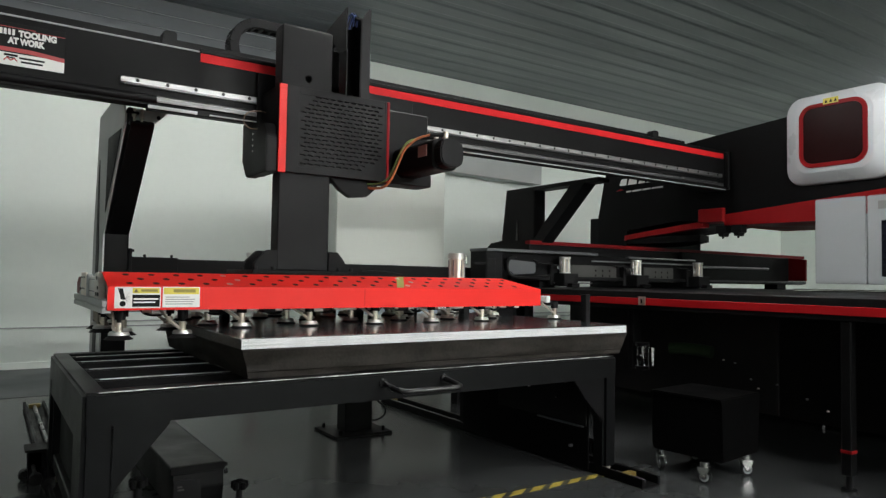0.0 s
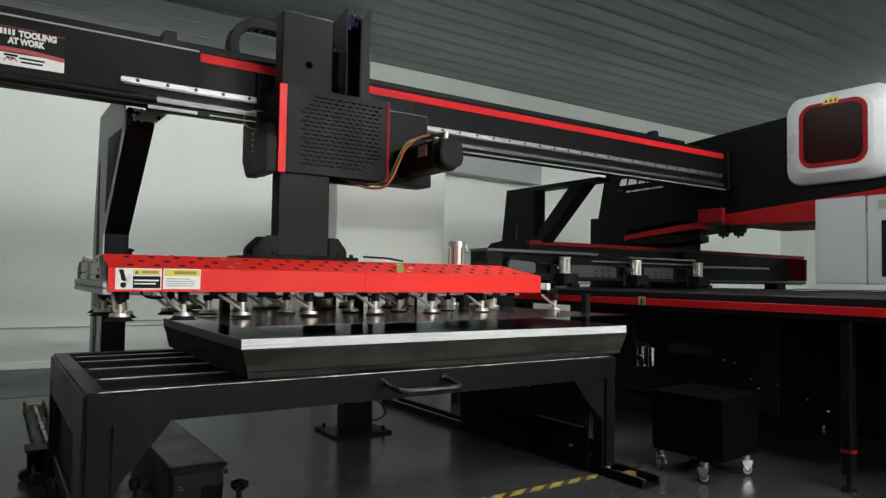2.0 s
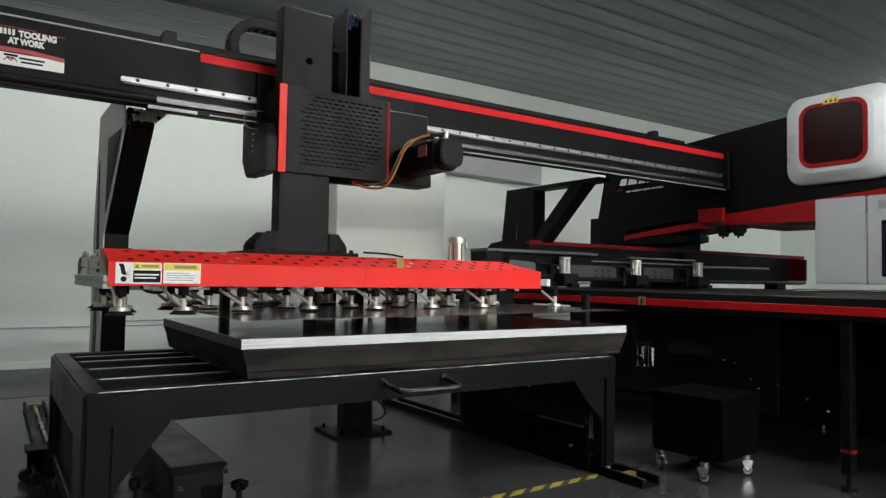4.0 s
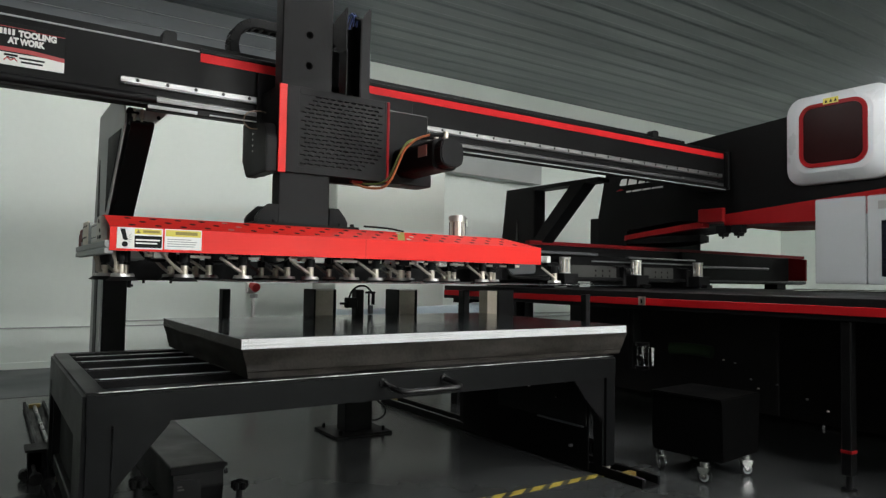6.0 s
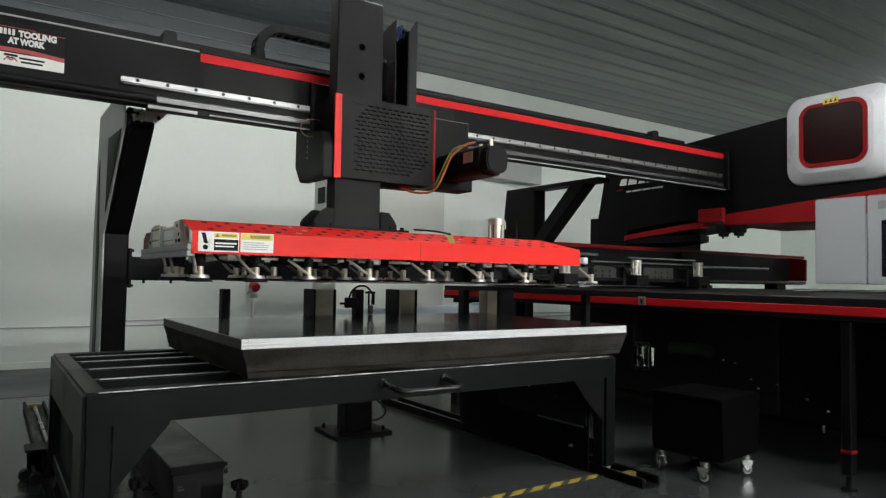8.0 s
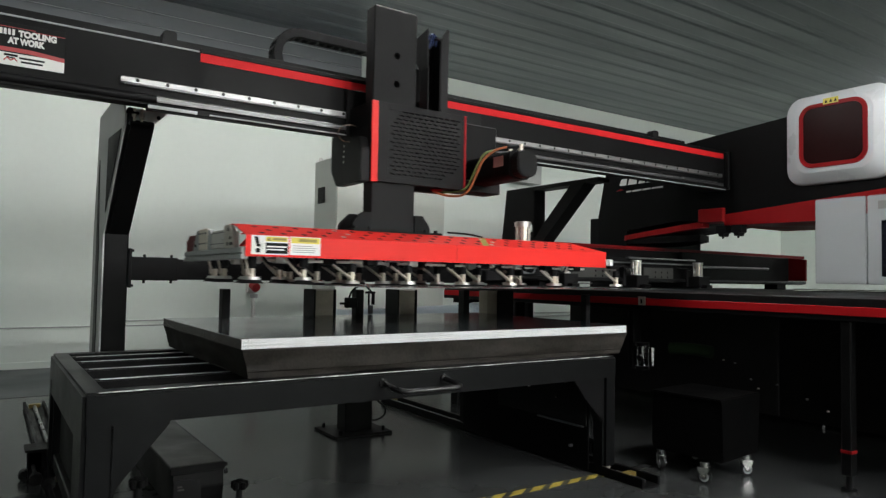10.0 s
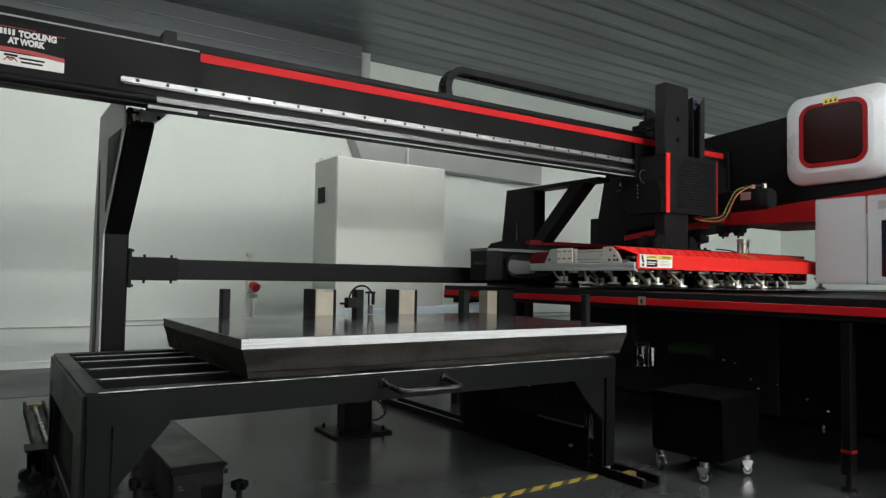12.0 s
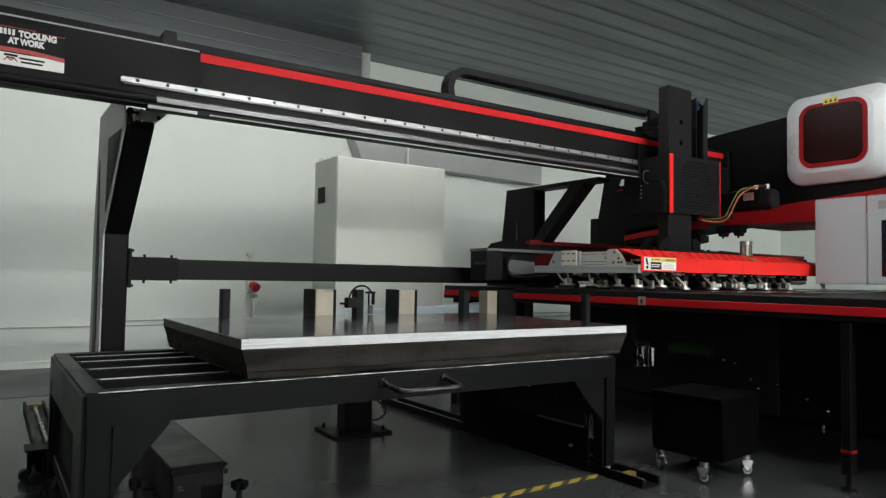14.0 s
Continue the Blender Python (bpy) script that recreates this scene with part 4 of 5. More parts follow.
def press_carriage():
    """The sheet carriage of the press, along x behind the table, with its clamps."""
    t = thing("press_carriage", (6.0, 4.8, 1.0285), "black press carriage with red cover and bright clamps", "press carriage")
    y0 = 4.72
    body = part("body", B((3.66, 6.62, y0 + 0.03, 4.98, 1.09, 1.345), (6.62, 8.86, 4.94, 4.98, 1.09, 1.445), bev=0.006), BLACK, t)
    part("under_tray", B((6.62, 8.86, y0 + 0.03, 4.94, 1.09, 1.115), bev=0.004), BLACK_MATT, t)
    for x in (4.3, 8.3):
        part("support_foot", B((x, x + 0.2, 4.78, 4.95, 1.0285, 1.09)), BLACK, t)
    part("lower_rail", B((3.9, 8.86, y0 - 0.01, y0 + 0.03, 1.10, 1.135), bev=0.004), BLACK_MATT, t)
    part("top_plate", B((3.62, 5.0, y0 - 0.02, 4.96, 1.345, 1.372), bev=0.004), PLINTH, t, "worn dark grey top plate")
    part("end_box", B((3.62, 3.80, y0 - 0.01, 4.95, 1.085, 1.345), bev=0.008), BLACK_MATT, t)
    part("end_panel", B((3.63, 3.72, y0 - 0.014, y0 - 0.009, 1.10, 1.28), bev=0.004), BLACK_MATT, t)
    part("grey_guard", prism([(3.86, 1.28), (4.20, 1.26), (4.20, 1.16), (3.92, 1.14), (3.86, 1.18)], "y", y0 - 0.01, y0 + 0.03, bev=0.012), PLINTH, t, "grey guard panel")
    part("bracket_arm", B((3.5, 3.66, y0, y0 + 0.05, 1.225, 1.245)), BLACK_MATT, t)
    part("red_cover", prism([(4.985, 1.445), (5.06, 1.445), (5.06, 1.478), (4.985, 1.482)], "x", 4.36, 9.33, bev=0.003), SHADED_RED, t, "long deep red cover")
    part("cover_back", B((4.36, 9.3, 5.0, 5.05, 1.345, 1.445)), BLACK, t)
    # end plate's shade is put into its darker red
    part("red_end", prism([(y0, 1.14), (5.0, 1.14), (5.0, 1.445), (y0, 1.42)], "x", 8.86, 8.90, bev=0.004), SHADED_RED, t, "red end plate, darkened for shade")
    for xa, xb in ((4.66, 5.30), (5.72, 6.20)):
        gp = part("grey_plate", B((xa, xb, y0 + 0.016, y0 + 0.03, 1.095, 1.25), bev=0.003), DRIVE_LID, t, "dull grey plate")
        for k in range(6):
            x, zz = xb - 0.30 + 0.10 * (k % 3), 1.15 + 0.05 * (k // 3)
            part("plate_hole", C(((x, y0 + 0.0145, zz), (x, y0 + 0.0165, zz), 0.010), seg=10), BIN, gp)
    part("guide_strip", B((4.95, 6.55, y0 + 0.01, y0 + 0.03, 1.285, 1.30), (5.45, 6.55, y0 - 0.01, y0 + 0.03, 1.335, 1.352), bev=0.002), DULL, t, "worn guide strips")
    rk = bmesh.new()
    for k in range(60):
        B((6.7 + k * 0.036, 6.72 + k * 0.036, y0 - 0.016, y0 - 0.009, 1.108, 1.128), bev=0, bm=rk)
    tagged(part("rack_teeth", rk, PLINTH, t), kind="stuff")
    part("loop_hose", tube([(3.95, y0 - 0.02, 1.31), (3.86, y0 - 0.03, 1.28), (3.84, y0 - 0.03, 1.20), (3.90, y0 - 0.03, 1.13), (4.10, y0 - 0.03, 1.12), (4.35, y0 - 0.03, 1.14)], 0.014), RUBBER, t, smooth=True)
    part("rod", C(((4.4, y0 - 0.03, 1.075), (4.9, y0 - 0.03, 1.075), 0.007), ((6.58, y0 - 0.03, 1.272), (7.95, y0 - 0.03, 1.280), 0.014), seg=10), RAIL, t, "bright rods")
    for x in (4.50, 5.495, 6.506):
        clamp = part("clamp", B((x - 0.09, x + 0.09, 4.56, y0 + 0.03, 1.045, 1.165), (x - 0.13, x - 0.02, y0 - 0.02, y0 + 0.03, 1.05, 1.25), bev=0.006), BLACK_MATT, t)
        part("cylinder", C(((x, 4.65, 1.165), (x, 4.65, 1.30), 0.044), seg=24, bev=0.004), NICKEL, clamp, "bright clamp cylinder")
        part("cylinder_cap", C(((x, 4.65, 1.30), (x, 4.65, 1.318), 0.054), ((x, 4.65, 1.158), (x, 4.65, 1.175), 0.054), seg=24), ALU, clamp)
        part("fitting", B((x - 0.12, x - 0.09, 4.62, 4.68, 1.20, 1.23)), CHROME, clamp)
        for k in range(10):
            q = 2 * math.pi * k / 10
            part("cylinder_rib", C(((x + 0.046 * math.cos(q), 4.65 + 0.046 * math.sin(q), 1.178), (x + 0.046 * math.cos(q), 4.65 + 0.046 * math.sin(q), 1.298), 0.006), seg=6), DULL if k % 2 else ALU, clamp)
        part("clamp_jaw", B((x - 0.05, x + 0.05, 4.50, 4.58, 1.035, 1.075), bev=0.005), BLACK, clamp)
        part("air_line", tube([(x - 0.10, 4.64, 1.22), (x - 0.16, 4.66, 1.25), (x - 0.24, 4.69, 1.245), (x - 0.32, 4.73, 1.28)], 0.008), RUBBER, clamp, smooth=True)


press_carriage()


def scrap_cart():
    """The dark bin on casters below the feed table."""
    t = thing("scrap_cart", (3.505, 2.5, 0), "black steel scrap bin on swivel casters", "scrap cart")
    bm = prism([(3.35, 0.115), (3.76, 0.115), (3.79, 0.46), (3.325, 0.46), (3.325, 0.447), (3.345, 0.44)], "y", 2.27, 2.71, bev=0.006)
    bmesh.ops.rotate(bm, verts=bm.verts, cent=(3.505, 2.5, 0), matrix=Matrix.Rotation(radians(6), 3, "Z"))
    part("bin", bm, CART, t)
    for x, y, a in ((3.32, 2.33, 20), (3.335, 2.63, -35), (3.67, 2.30, 60), (3.69, 2.65, 10)):
        m = Matrix.Translation((x, y, 0)) @ pose(0, 0, 0, 0, 0, a)
        bm = C(((-0.012, 0, 0.036), (0.012, 0, 0.036), 0.036), seg=24, bev=0.004)
        bm.transform(m)
        w = part("caster", bm, RUBBER, t, "dark rubber caster wheel", smooth=True)
        bm = C(((-0.0135, 0, 0.036), (0.0135, 0, 0.036), 0.026), seg=20)
        bm.transform(m)
        part("hub", bm, TRIM, w, "pale wheel disc")
        bm = C(((-0.0145, 0, 0.036), (0.0145, 0, 0.036), 0.016), seg=16)
        bm.transform(m)
        part("hub_cap", bm, PLINTH, w)
        bm = prism([(-0.03, 0.088), (0.038, 0.088), (0.012, 0.03), (-0.012, 0.03)], "x", -0.021, -0.017)
        prism([(-0.03, 0.088), (0.038, 0.088), (0.012, 0.03), (-0.012, 0.03)], "x", 0.017, 0.021, bm=bm)
        B((-0.021, 0.021, -0.03, 0.038, 0.084, 0.088), bm=bm, bev=0)
        C(((0, 0, 0.088), (0, 0, 0.118), 0.025), bm=bm)
        C(((-0.026, 0, 0.038), (0.026, 0, 0.038), 0.007), bm=bm, seg=10)
        bm.transform(m)
        part("fork", bm, CHROME, w, "bright caster fork")


scrap_cart()


# ---- travelling carriage on the beam, built at its start of travel ----
def slotted_panel(x0, x1, y0, y1, z0, z1, rows, pitch, slot):
    """A panel whose slots go through it: bars with bridges between the slots."""
    bm = bmesh.new()
    hgt = (z1 - z0) / rows
    for r in range(rows):
        za, zb = z0 + r * hgt, z0 + (r + 1) * hgt
        zs = zb - 0.0075
        B((x0, x1, y0, y1, za, zs), bev=0, bm=bm)
        x = x0
        off = pitch / 2 if r % 2 else 0.0
        f = (r + 0.5) / rows
        lo, hi = x0 + (0.10 * (f - 0.72) / 0.28 if f > 0.72 else 0.0), x1 - (0.14 * (0.25 - f) / 0.25 if f < 0.25 else 0.0)
        s = x0 + off + 0.012
        cuts = []
        while s + slot < x1 - 0.005:
            if s >= lo and s + slot <= hi:
                cuts.append((s, s + slot))
            s += pitch
        for a, b in cuts:
            B((x, a, y0, y1, zs, zb), bev=0, bm=bm)
            x = b
        B((x, x1, y0, y1, zs, zb), bev=0, bm=bm)
    return bm


def travelling_carriage():
    t = thing("travelling_carriage", (1.73, 4.08, 1.70), "black travelling carriage with slotted cover and red corner strips", "carriage")
    xa, xb, yf, za, zb = 1.367, 2.088, 3.745, 1.70, 2.207
    g = (1.487, 2.058, 1.735, 2.165)
    part("front_cover", B((xa, g[0], yf, yf + 0.02, za, zb), (g[1], xb, yf, yf + 0.02, za, zb), (g[0], g[1], yf, yf + 0.02, za, g[2]), (g[0], g[1], yf, yf + 0.02, g[3], zb), bev=0.001), BLACK_MATT, t)
    part("slotted_grille", slotted_panel(g[0], g[1], yf + 0.001, yf + 0.016, g[2], g[3], 17, 0.046, 0.032), BLACK_MATT, t, "black cover plate with rows of slots")
    part("side_cover", B((xa, xa + 0.02, yf + 0.02, 4.06, za, zb), (xb - 0.02, xb, yf + 0.02, 4.06, za, zb), (xa, xb, yf + 0.02, 4.06, zb - 0.015, zb - 0.001), bev=0.002), BLACK_MATT, t)
    part("inner_plate", B((1.72, xb - 0.03, 4.0, 4.06, za, zb - 0.02), bev=0.002), BLACK, t)
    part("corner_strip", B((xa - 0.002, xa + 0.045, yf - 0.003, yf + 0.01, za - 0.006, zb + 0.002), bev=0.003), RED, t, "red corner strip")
    # right strip in a darker red than its twin, shade in the colour
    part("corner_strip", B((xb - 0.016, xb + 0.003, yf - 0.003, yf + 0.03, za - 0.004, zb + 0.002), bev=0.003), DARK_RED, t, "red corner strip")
    part("side_housing", prism([(3.80, 1.98), (4.20, 2.04), (4.20, 1.80), (4.12, 1.695), (3.76, 1.695), (3.76, 1.9)], "x", 1.30, 1.366, bev=0.006), BLACK, t)
    for k in range(4):
        part("side_screw", C(((1.298, 4.0, 1.84 + k * 0.035), (1.30, 4.0, 1.84 + k * 0.035), 0.006), seg=8), ALU, t)
    part("back_housing", B((2.09, 2.50, 3.93, 4.06, 1.80, 2.215), bev=0.008), BLACK, t)
    part("lower_housing", B((2.0, 2.50, 3.88, 4.06, 1.715, 1.80), bev=0.006), BLACK_MATT, t)
    part("guide_plate", B((1.34, 2.45, 4.058, 4.072, 1.75, 2.34), bev=0.002), BLACK_MATT, t)
    part("red_valve", B((1.86, 1.94, 3.80, 3.83, 1.685, 1.70)), DARK_RED, t)
    # servo motor, its axis towards the front
    mo = part("motor", prism([(2.315 + a, 1.858 + b) for a, b in rounded(0.19, 0.19, 0.045, 3)], "y", 3.44, 3.93, bev=0.004), BLACK, t, "black servo motor")
    part("motor_cap", prism([(2.315 + a, 1.858 + b) for a, b in rounded(0.170, 0.175, 0.055, 2)], "y", 3.36, 3.44, bev=0.008), BLACK_MATT, mo)
    part("rating_plate", B((2.216, 2.2195, 3.50, 3.60, 1.85, 1.92), bev=0), FADED, mo, "faded pink rating plate")
    for y in (3.42, 3.53):
        part("connector", C(((2.30, y, 1.95), (2.30, y, 1.992), 0.019), seg=14, bev=0.003), NICKEL, mo, "nickel cable connector")
        part("cable_boot", C(((2.285, y, 1.974), (2.20, y + 0.02, 1.966), 0.013), seg=12, bev=0.002), BLACK_MATT, mo)
    part("orange_cable", tube([(2.205, 3.44, 1.967), (2.15, 3.50, 1.945), (2.10, 3.56, 1.885), (2.078, 3.60, 1.80), (2.045, 3.63, 1.70), (2.02, 3.69, 1.655), (1.97, 3.80, 1.66), (1.90, 3.86, 1.69)], 0.0075), ORANGE, t, "orange motor cable", smooth=True)
    part("green_cable", tube([(2.205, 3.55, 1.965), (2.13, 3.58, 1.935), (2.09, 3.61, 1.86), (2.068, 3.64, 1.78), (2.035, 3.67, 1.70), (1.99, 3.76, 1.68), (1.92, 3.86, 1.695)], 0.006), GREEN, t, "green motor cable", smooth=True)
    part("thin_cable", tube([(1.40, 3.98, 2.07), (1.33, 3.96, 2.08), (1.24, 3.92, 2.05), (1.21, 3.90, 1.99), (1.25, 3.90, 1.955), (1.34, 3.94, 1.97)], 0.0035, 6), BROWN, t, "thin brown cable loop", smooth=True)
    # cable duct tower behind the column
    tw = part("duct_tower", B((1.806, 1.816, 3.80, 3.90, 2.19, 2.52), (1.816, 1.954, 3.90, 3.91, 2.19, 2.72), (1.900, 1.910, 3.80, 3.90, 2.19, 2.72), bev=0.002), BLACK, t)
    part("duct_side", prism([(3.80, 2.775), (3.98, 2.735), (4.14, 2.70), (4.14, 2.615), (3.99, 2.603), (3.935, 2.56), (3.90, 2.505), (3.80, 2.505)], "x", 1.802, 1.812, bev=0.002), BLACK_MATT, tw)
    part("duct_flange", prism([(1.908, 2.19), (1.968, 2.19), (1.967, 2.60), (1.970, 2.62), (1.970, 2.79), (1.960, 2.80), (1.928, 2.755), (1.908, 2.715)], "y", 3.795, 3.803, bev=0.002), PLASTIC, tw, "worn dark flange")
    for k in range(13):
        part("duct_rib", B((1.956, 1.972, 3.799, 3.826, 2.22 + k * 0.040, 2.248 + k * 0.040), bev=0.004), BLACK, tw)
    for k, (a, b) in enumerate(((1.826, 2.742), (1.838, 2.749), (1.850, 2.739), (1.862, 2.732))):
        part("blue_hose", tube([(a, 3.86, 2.66), (a + 0.006, 3.835, b - 0.02), (a + 0.016, 3.815, b), (a + 0.035, 3.82, b - 0.012), (a + 0.045, 3.85, b - 0.06)], 0.0065), BLUE if k % 2 == 0 else RUBBER, t, "blue air hose" if k % 2 == 0 else "black air hose", smooth=True)
    part("hose_clip", B((1.866, 1.926, 3.798, 3.83, 2.712, 2.726), bev=0.003), BLACK, t)
    # flat black plate paints the shade inside the duct
    part("duct_shade", B((1.816, 1.900, 3.885, 3.899, 2.19, 2.70), bev=0.002), HOLE, tw, "black plate for the shade inside the cable duct")
    part("red_valve", B((1.72, 1.80, 4.05, 4.09, 2.31, 2.37), bev=0.004), DARK_RED, t)
    part("duct_arm", prism([(4.0, 2.58), (4.42, 2.60), (4.42, 2.66), (4.0, 2.70)], "x", 1.814, 1.829, bev=0.002), BLACK, t)
    part("chain_bracket", prism([(1.90, 2.66), (2.06, 2.66), (2.06, 2.77), (1.98, 2.80), (1.90, 2.80)], "y", 4.40, 4.43, bev=0.003), BLACK, t)
    part("carriage_top", B((1.82, 2.08, 4.072, 4.62, 2.556, 2.576), (1.82, 2.08, 4.058, 4.075, 2.30, 2.576), (1.92, 2.06, 4.42, 4.60, 2.576, 2.66), bev=0.003), BLACK, t)
    return t


CARRIAGE = travelling_carriage()


# ---- vacuum gripper: column, red hood and suction cups ----
CUPS = []


def vacuum_gripper():
    t = thing("vacuum_gripper", (1.53, 3.9, 0.838), "red perforated vacuum gripper on a black lifting column", "vacuum gripper")
    cx0, cx1, cy0, cy1 = 1.384, 1.702, 3.772, 3.885
    col = part("column", B((cx0, cx1, cy0, cy1, 1.13, 2.57), bev=0.006), BLACK_MATT, t, "square black lifting column")
    for zh in (2.27, 2.085, 1.9):
        # flat discs, the dark of each hole put into the colour
        part("column_hole", C(((1.552, cy0 - 0.0015, zh), (1.552, cy0 + 0.004, zh), 0.022), seg=24), HOLE, col)
    part("column_end", B((cx0 + 0.012, cx1 - 0.012, cy0 + 0.012, cy1 - 0.012, 2.57, 2.578), bev=0.002), BLACK, col)
    base = part("base_plate", B((1.20, 1.84, 3.64, 4.12, 1.109, 1.13), bev=0.003), BLACK, t)
    for a, b, c in ((1.25, cx0, 1), (1.82, cx1, -1)):
        part("gusset", prism([(a, 1.13), (b, 1.13), (b, 1.245), (b - c * 0.06, 1.245), (a + c * 0.015, 1.19), (a, 1.165)], "y", 3.76, 3.79, bev=0.003), BLACK, base)
        part("gusset", prism([(a, 1.13), (b, 1.13), (b, 1.245), (b - c * 0.06, 1.245), (a + c * 0.015, 1.19), (a, 1.165)], "y", 3.94, 3.97, bev=0.003), BLACK, base)
    for x in (1.23, 1.33, 1.73, 1.81):
        part("bolt", C(((x, 3.68, 1.13), (x, 3.68, 1.148), 0.013), seg=8), BLACK_MATT, base)
    part("cable_guard", prism([(1.71, 1.70), (2.05, 1.70), (2.02, 1.65), (1.965, 1.60), (1.85, 1.588), (1.78, 1.63)], "y", 3.79, 3.84, bev=0.004), BLACK, col, "black cable guard")
    # hood: front and back covers with raked tops and a perforated deck
    hx0, hx1 = 0.445, 2.965

    def cover(ya, yb, sgn, name, start):
        yi = ya + sgn * 0.205
        prof = [(ya, 0.936), (ya, 1.04), (yi, 1.104), (yb, 1.104), (yb, 1.100), (yi, 1.100), (ya + sgn * 0.004, 1.037), (ya + sgn * 0.004, 0.936)]
        bm = prism(prof, "x", start, hx1 - 0.001)
        # the far end is clipped like a lean-to
        for v in bm.verts:
            if v.co.x > 2.9 and v.co.z > 1.06:
                v.co.x -= 0.16
        return part(name, bm, RED, t, "red sheet-metal hood")
    front = cover(3.28, 3.56, 1, "front_hood", hx0)
    back = cover(4.47, 4.20, -1, "back_hood", hx0 + 0.34)
    deck = part("deck", B((hx0 + 0.26, hx1 - 0.25, 3.555, 4.205, 1.094, 1.102), bev=0.001), RED, t, "red perforated deck")
    part("front_lip", B((hx0, hx1, 3.281, 3.31, 0.934, 0.938), bev=0), RED, front)
    part("hood_seam", B((1.700, 1.7015, 3.2792, 3.281, 0.938, 1.038), bev=0), DARK_RED, front, "thin seam in the hood")
    # round holes in the raked top, set flush in staggered rows
    slope = math.atan2(0.064, 0.205)
    for r, f in enumerate((0.22, 0.52, 0.82)):
        y, zz = 3.28 + 0.205 * f, 1.04 + 0.064 * f
        n = 0
        x = 0.54 + 0.055 * (r % 2)
        while x < 2.82:
            nrm = Vector((0, -math.sin(slope), math.cos(slope)))
            p = Vector((x, y, zz))
            part("vent_hole", C((p - nrm * 0.002, p + nrm * 0.0009, 0.0150), seg=14), LABEL_BLACK if n % 9 != 4 else ALU, front)
            x += 0.112
            n += 1
    # yellow-green marker stuck across the raked top
    bm = bmesh.new()
    corners = [(1.905, 3.292), (1.952, 3.292), (2.055, 3.478), (2.009, 3.478)]
    low_side = [bm.verts.new((x, y, 1.04 + 0.3122 * (y - 3.28) + 0.0002)) for x, y in corners]
    top_side = [bm.verts.new((x, y, 1.04 + 0.3122 * (y - 3.28) + 0.0007)) for x, y in corners]
    bm.faces.new(low_side[::-1])
    bm.faces.new(top_side)
    for k in range(4):
        bm.faces.new((low_side[k], low_side[(k + 1) % 4], top_side[(k + 1) % 4], top_side[k]))
    part("yellow_marker", bm, MARKER, front, "yellow-green marker tape")
    # end frame seen at the open end
    part("end_profile", B((0.425, 0.462, 3.29, 4.42, 0.920, 0.945), (0.425, 0.462, 3.29, 4.42, 0.950, 0.978), (0.432, 0.462, 3.29, 4.42, 0.943, 0.952), bev=0.003), TRIM, t, "aluminium profile across the open end")
    # flap of the red hood, its shade painted as a darker red
    part("red_end_flap", prism([(4.43, 0.980), (4.43, 1.04), (4.36, 1.075), (4.19, 1.075), (4.19, 0.980)], "x", 0.44, 0.452, bev=0.002), SHADED_RED, t)
    bl = part("end_bracket", prism([(4.25, 0.98), (4.18, 1.09), (4.165, 1.098), (4.06, 1.098), (4.06, 0.98)], "x", 0.434, 0.456, bev=0.004), TRIM, t, "grey aluminium end bracket")
    part("screw", C(((0.430, 4.185, 1.01), (0.435, 4.185, 1.01), 0.010), seg=10), BLACK_MATT, bl)
    bp = part("clamp_plate", B((0.424, 0.436, 3.91, 4.085, 0.980, 1.100), bev=0.004), CREAM, t, "pale warm clamp plate with slots")
    for zz in (1.016, 1.074):
        for y in (3.925, 3.985, 4.045):
            part("slot", B((0.4225, 0.4245, y, y + 0.032, zz - 0.004, zz + 0.004), bev=0), BLACK_MATT, bp)
    part("end_bracket", B((0.430, 0.455, 3.88, 3.908, 0.98, 1.092), bev=0.003), TRIM, t)
    cb = part("cross_block", B((0.440, 0.50, 3.56, 3.88, 0.98, 1.082), bev=0.006), ALU, t, "aluminium cross block")
    for zz in (1.008, 1.066):
        part("block_groove", B((0.4385, 0.4405, 3.56, 3.88, zz - 0.002, zz + 0.002), bev=0), PLINTH, cb)
    bl = part("end_bracket", prism([(3.60, 0.98), (3.60, 1.092), (3.585, 1.10), (3.51, 1.10), (3.49, 1.075), (3.455, 1.05), (3.425, 1.0), (3.425, 0.98)], "x", 0.430, 0.456, bev=0.004), ALU_DULL, t, "pale aluminium end bracket")
    for y, zz in ((3.52, 1.075), (3.48, 1.03), (3.48, 1.0), (3.53, 1.0), (3.45, 1.0)):
        part("screw", C(((0.427, y, zz), (0.431, y, zz), 0.009), seg=10), BLACK_MATT, bl)
    for k in range(4):
        part("valve", C(((0.50, 3.33 + k * 0.03, 1.0 + 0.02 * (k % 2)), (0.56, 3.33 + k * 0.03, 1.0 + 0.02 * (k % 2)), 0.011), seg=10), NICKEL if k % 2 else BLACK_MATT, t)
    for y in (3.36, 3.85, 4.38):
        part("long_profile", B((0.45, 2.95, y - 0.02, y + 0.02, 0.945, 0.985), bev=0.003), ALU, t, "long aluminium profile")
    for x in (0.9, 1.5, 2.1, 2.7):
        part("cross_profile", B((x - 0.02, x + 0.02, 3.32, 4.42, 0.985, 1.02), bev=0.003), ALU, t)
    for k in range(12):
        x = 0.62 + 0.195 * k
        part("under_rail", B((x, x + 0.10 + 0.03 * (k % 3), 3.445, 3.46, 0.914, 0.928), bev=0.002), CREAM, t, "pale strip below the frame")
    part("outrigger", B((2.95, 3.08, 3.36, 3.42, 0.955, 0.99), bev=0.003), PRINT_GREY, t)
    part("outrigger_end", B((3.08, 3.115, 3.35, 3.43, 0.95, 0.995), bev=0.004), LABEL_WHITE, t, "white plastic end cap")
